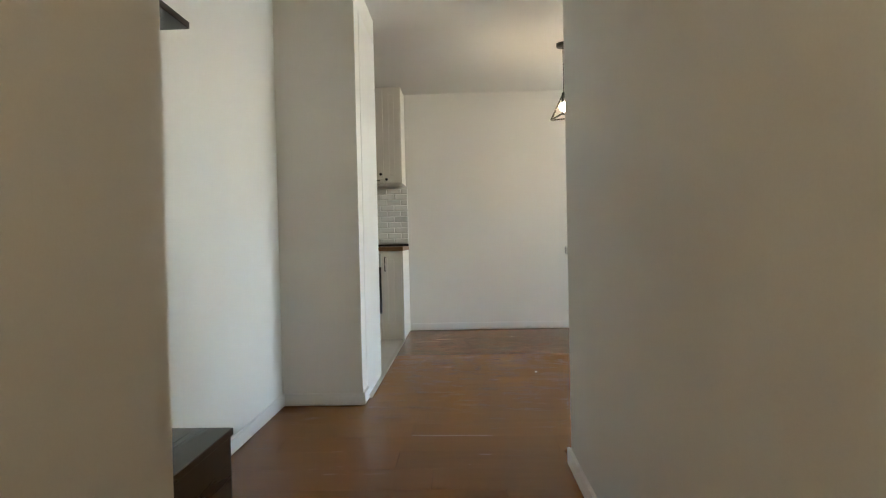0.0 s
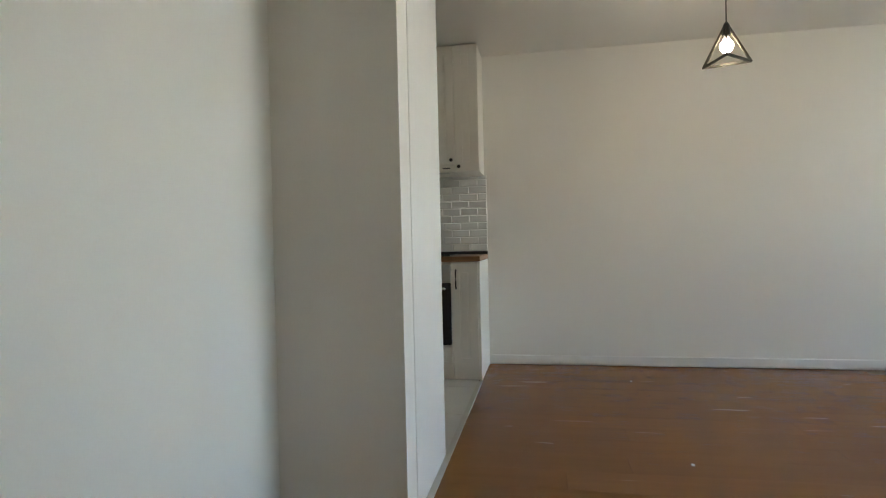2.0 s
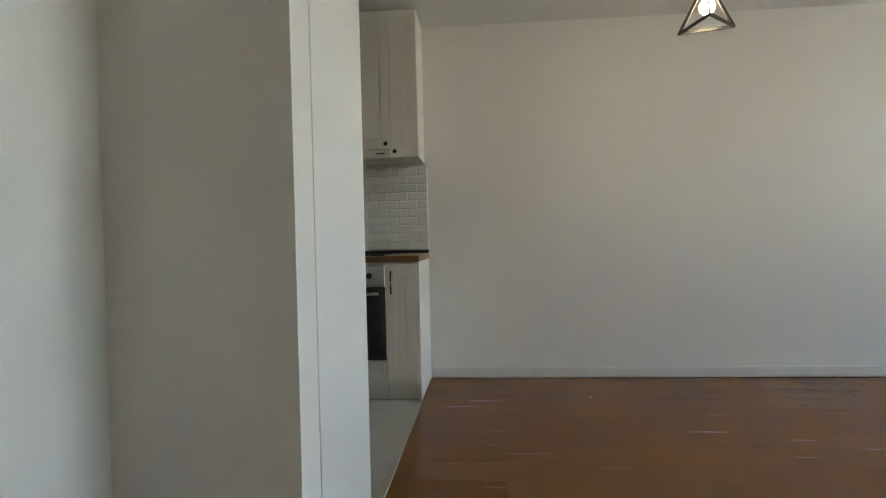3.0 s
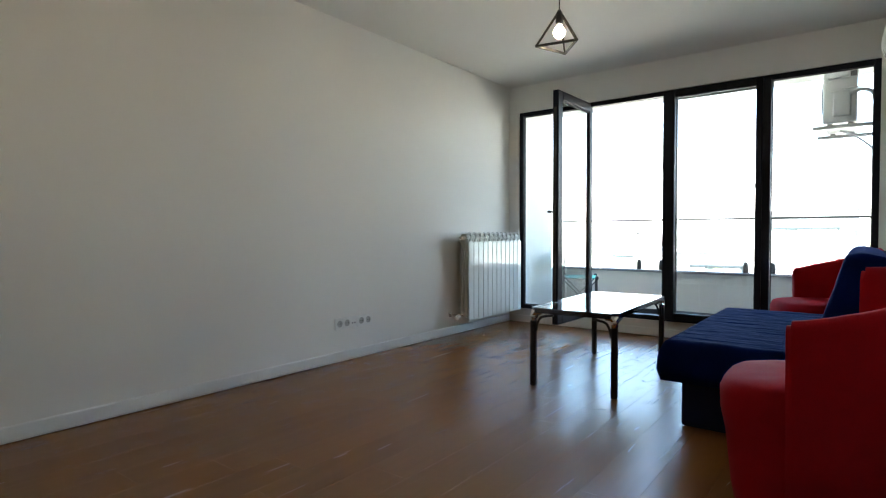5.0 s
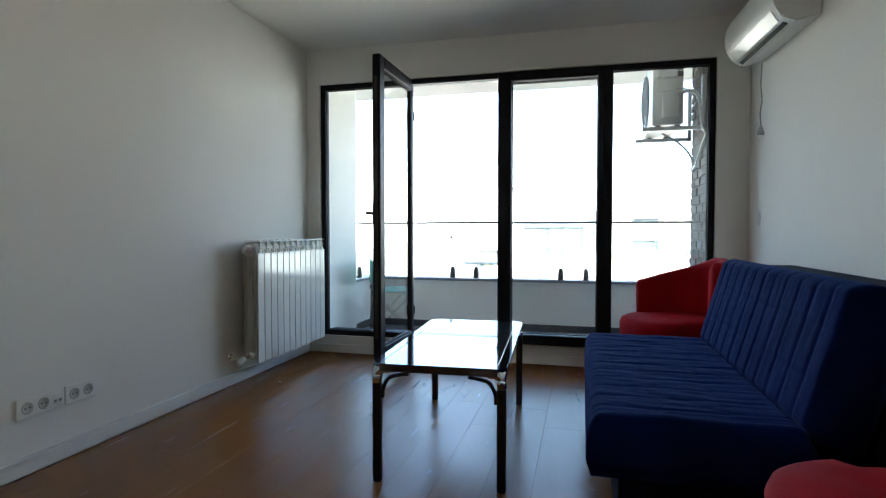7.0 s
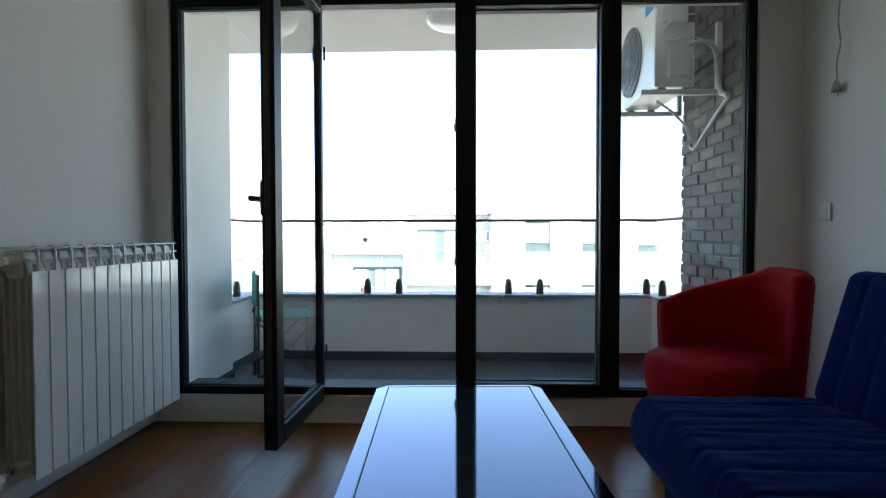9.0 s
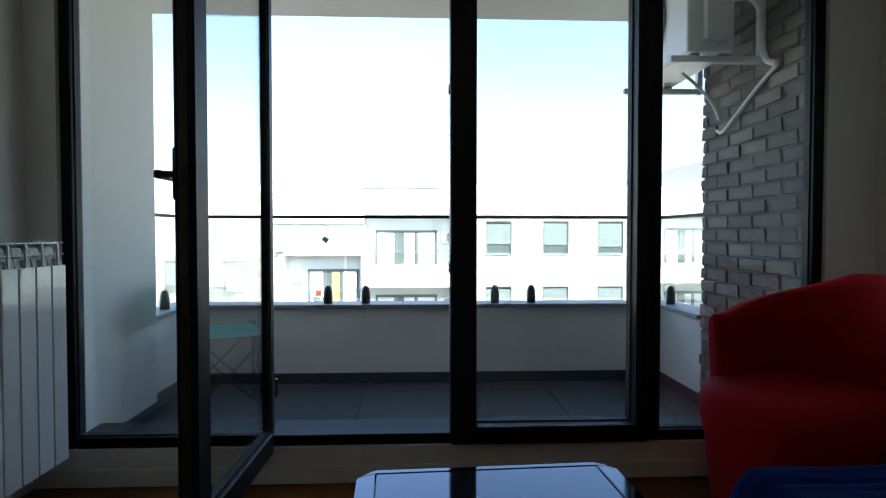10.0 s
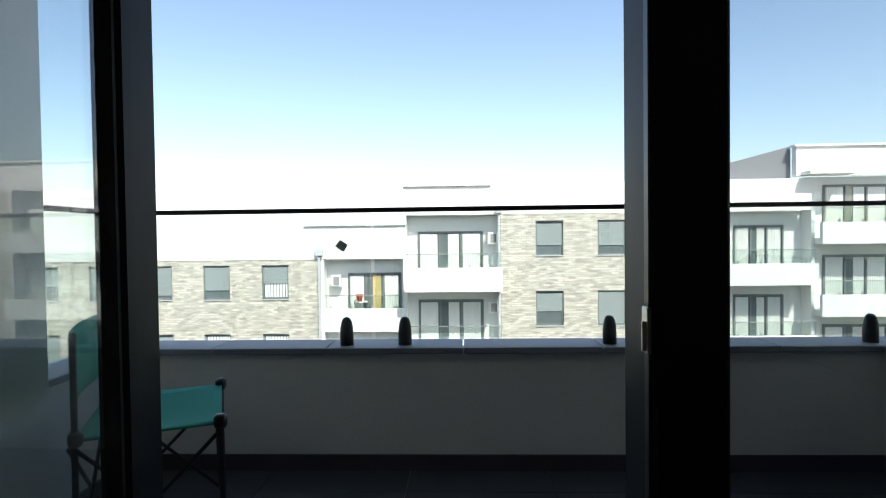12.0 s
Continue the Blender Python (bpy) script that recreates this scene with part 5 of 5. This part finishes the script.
fbox("rain_hopper", -0.2, -0.02, 8.5, 8.82, 0.25, 0.55, FGREY, "grey rain hopper")
fbox("downpipe", -0.12, -0.02, -8.1, -8.0, GZ, 2.2, FGREY, "grey downpipe")
fbox("rain_hopper", -0.2, -0.02, -8.2, -7.9, 2.0, 2.3, FGREY, "grey rain hopper")
solid("ground", boxm(-600, 900, -700, 700, GZ - 0.5, GZ), EARTH, "paved ground between the buildings", "ground")
solid("own_facade", box(box(boxm(5.70, 5.949, -25, 0.38, GZ, 2.7), 5.70, 5.949, 4.26, 25, GZ, 2.7), 5.70, 5.949, 0.38, 4.26, GZ, -0.31), FBRICK, "outer wall of the own building", "facade")

# ---- bricks of the pier ----
rb = random.Random(11)
brm = []
for L in (0.205, 0.098, 0.15):
    for k in range(3):
        b = boxm(0, L, -0.03, 0.0, 0, 0.062, bev=0.004)
        for vv in b.verts:
            vv.co += Vector((rb.uniform(-0.003, 0.003), rb.uniform(-0.005, 0.004), rb.uniform(-0.003, 0.003)))
        brm.append((L, mesh_of("brick", b, BRICK)))
z, row = -0.01, 0
while z < 2.475:
    x = 5.83
    if row % 2:
        me = rb.choice([m for L, m in brm if L == 0.098])
        piece("brick", me, pier, pose(x, BY + rb.uniform(-0.004, 0.003), z))
        x += 0.112
    while x < 6.762:
        L = 0.205
        if x + L + 0.03 > 6.762:
            L = 6.760 - x + rb.uniform(-0.006, 0.006)
            if L < 0.03:
                break
            b = boxm(0, L, -0.03, 0.0, 0, 0.062, bev=0.005)
            for vv in b.verts:
                vv.co += Vector((rb.uniform(-0.003, 0.003), rb.uniform(-0.005, 0.004), rb.uniform(-0.003, 0.003)))
            me = mesh_of("brick", b, BRICK)
        else:
            me = rb.choice([m for l, m in brm if l == L])
        piece("brick", me, pier, pose(x + rb.uniform(-0.003, 0.003), BY + rb.uniform(-0.004, 0.003), z + rb.uniform(-0.002, 0.002)))
        x += L + 0.014
    z += 0.0735
    row += 1

# ---- balcony tiles ----
slab = bpy.data.objects["balcony_slab"]
tm = {}
x = 5.955
while x < 7.35:
    w = min(0.597, 7.358 - x)
    y = 0.46
    while y < 4.2:
        d = min(0.597, 4.22 - y)
        key = (round(w, 3), round(d, 3))
        if key not in tm:
            tm[key] = mesh_of("tile", boxm(0, w, 0, d, 0, 0.012, bev=0.0015), BTILE)
        if w > 0.05:
            piece("tile", tm[key], slab, pose(x, y, BF - 0.012))
        y += 0.6
    x += 0.6

# ---- metro tiles ----
spl = solid("backsplash", boxm(-2.38, 0.0, 3.9945, 3.9995, 0.9255, 1.54), GROUT, "white bevelled metro tiles above the worktop", "backsplash")
tm = {}
z, row = 0.927, 0
while z < 1.535:
    h = min(0.0565, 1.539 - z)
    x = -0.001
    w = 0.072 if row % 2 else 0.143
    while x > -2.3:
        key = (w, round(h, 3))
        if key not in tm:
            b = boxm(-w, 0, -0.002, 0, 0, h)
            f = [f for f in b.faces if f.normal.y < -0.9]
            r_ = bmesh.ops.inset_region(b, faces=f, thickness=0.007, depth=0.0)
            bmesh.ops.translate(b, verts=f[0].verts, vec=(0, -0.0045, 0))
            tm[key] = mesh_of("tile", b, METRO)
        if x > -1.3:
            piece("tile", tm[key], spl, pose(x, 3.994, z))
        x -= w + 0.0025
        w = 0.143
    z += 0.059
    row += 1

# ---- kitchen floor tiles and boards ----
floor = solid("floor", boxm(-2.4, WX, -3.0, 4.0, -0.1, -0.013), SUBFLOOR, "oak-look laminate boards with a tiled kitchen part", "floor")
x = -0.002
tmesh = mesh_of("floor_tile", boxm(-0.597, 0, 0, 0.597, 0, 0.0125, bev=0.001), TILEFLOOR)
for i in range(4):
    for j in range(5):
        y = 1.46 + 0.6 * j
        if y + 0.6 < 4.05:
            piece("floor_tile", tmesh, floor, pose(-0.034 - 0.6 * i, y, -0.013))
last = mesh_of("floor_tile", boxm(-0.597, 0, 0, 0.139, 0, 0.0125, bev=0.001), TILEFLOOR)
for i in range(4):
    piece("floor_tile", last, floor, pose(-0.034 - 0.6 * i, 3.86, -0.013))
solid("floor_profile", box(boxm(-0.033, -0.001, 2.045, 3.398, -0.012, 0.004, bev=0.002), -0.028, -0.001, 1.46, 2.044, -0.012, 0.004, bev=0.002), PROFILE, "beige metal strip between tiles and boards", "trim")
PW, PL = 0.19, 1.285
tm = {}
rp = random.Random(8)
row, y = 0, -3.0
while y < 3.98:
    d = min(PW, 3.988 - y)
    xs, xe = (-0.5, 1.0) if y + d < 0.62 else ((-0.5, WX) if y < 1.46 else (-0.0005, WX))
    x = xs - rp.uniform(0.05, 1.2)
    while x < xe:
        a, e = max(x, xs), min(x + PL, xe)
        if e - a > 0.02:
            key = (round(e - a, 4), round(d, 4))
            if key not in tm:
                tm[key] = mesh_of("plank", boxm(0, key[0] - 0.0008, 0, d - 0.0008, 0, 0.0125), PLANK)
            piece("plank", tm[key], floor, pose(a, y, -0.0125))
        x += PL
    y += PW
    row += 1
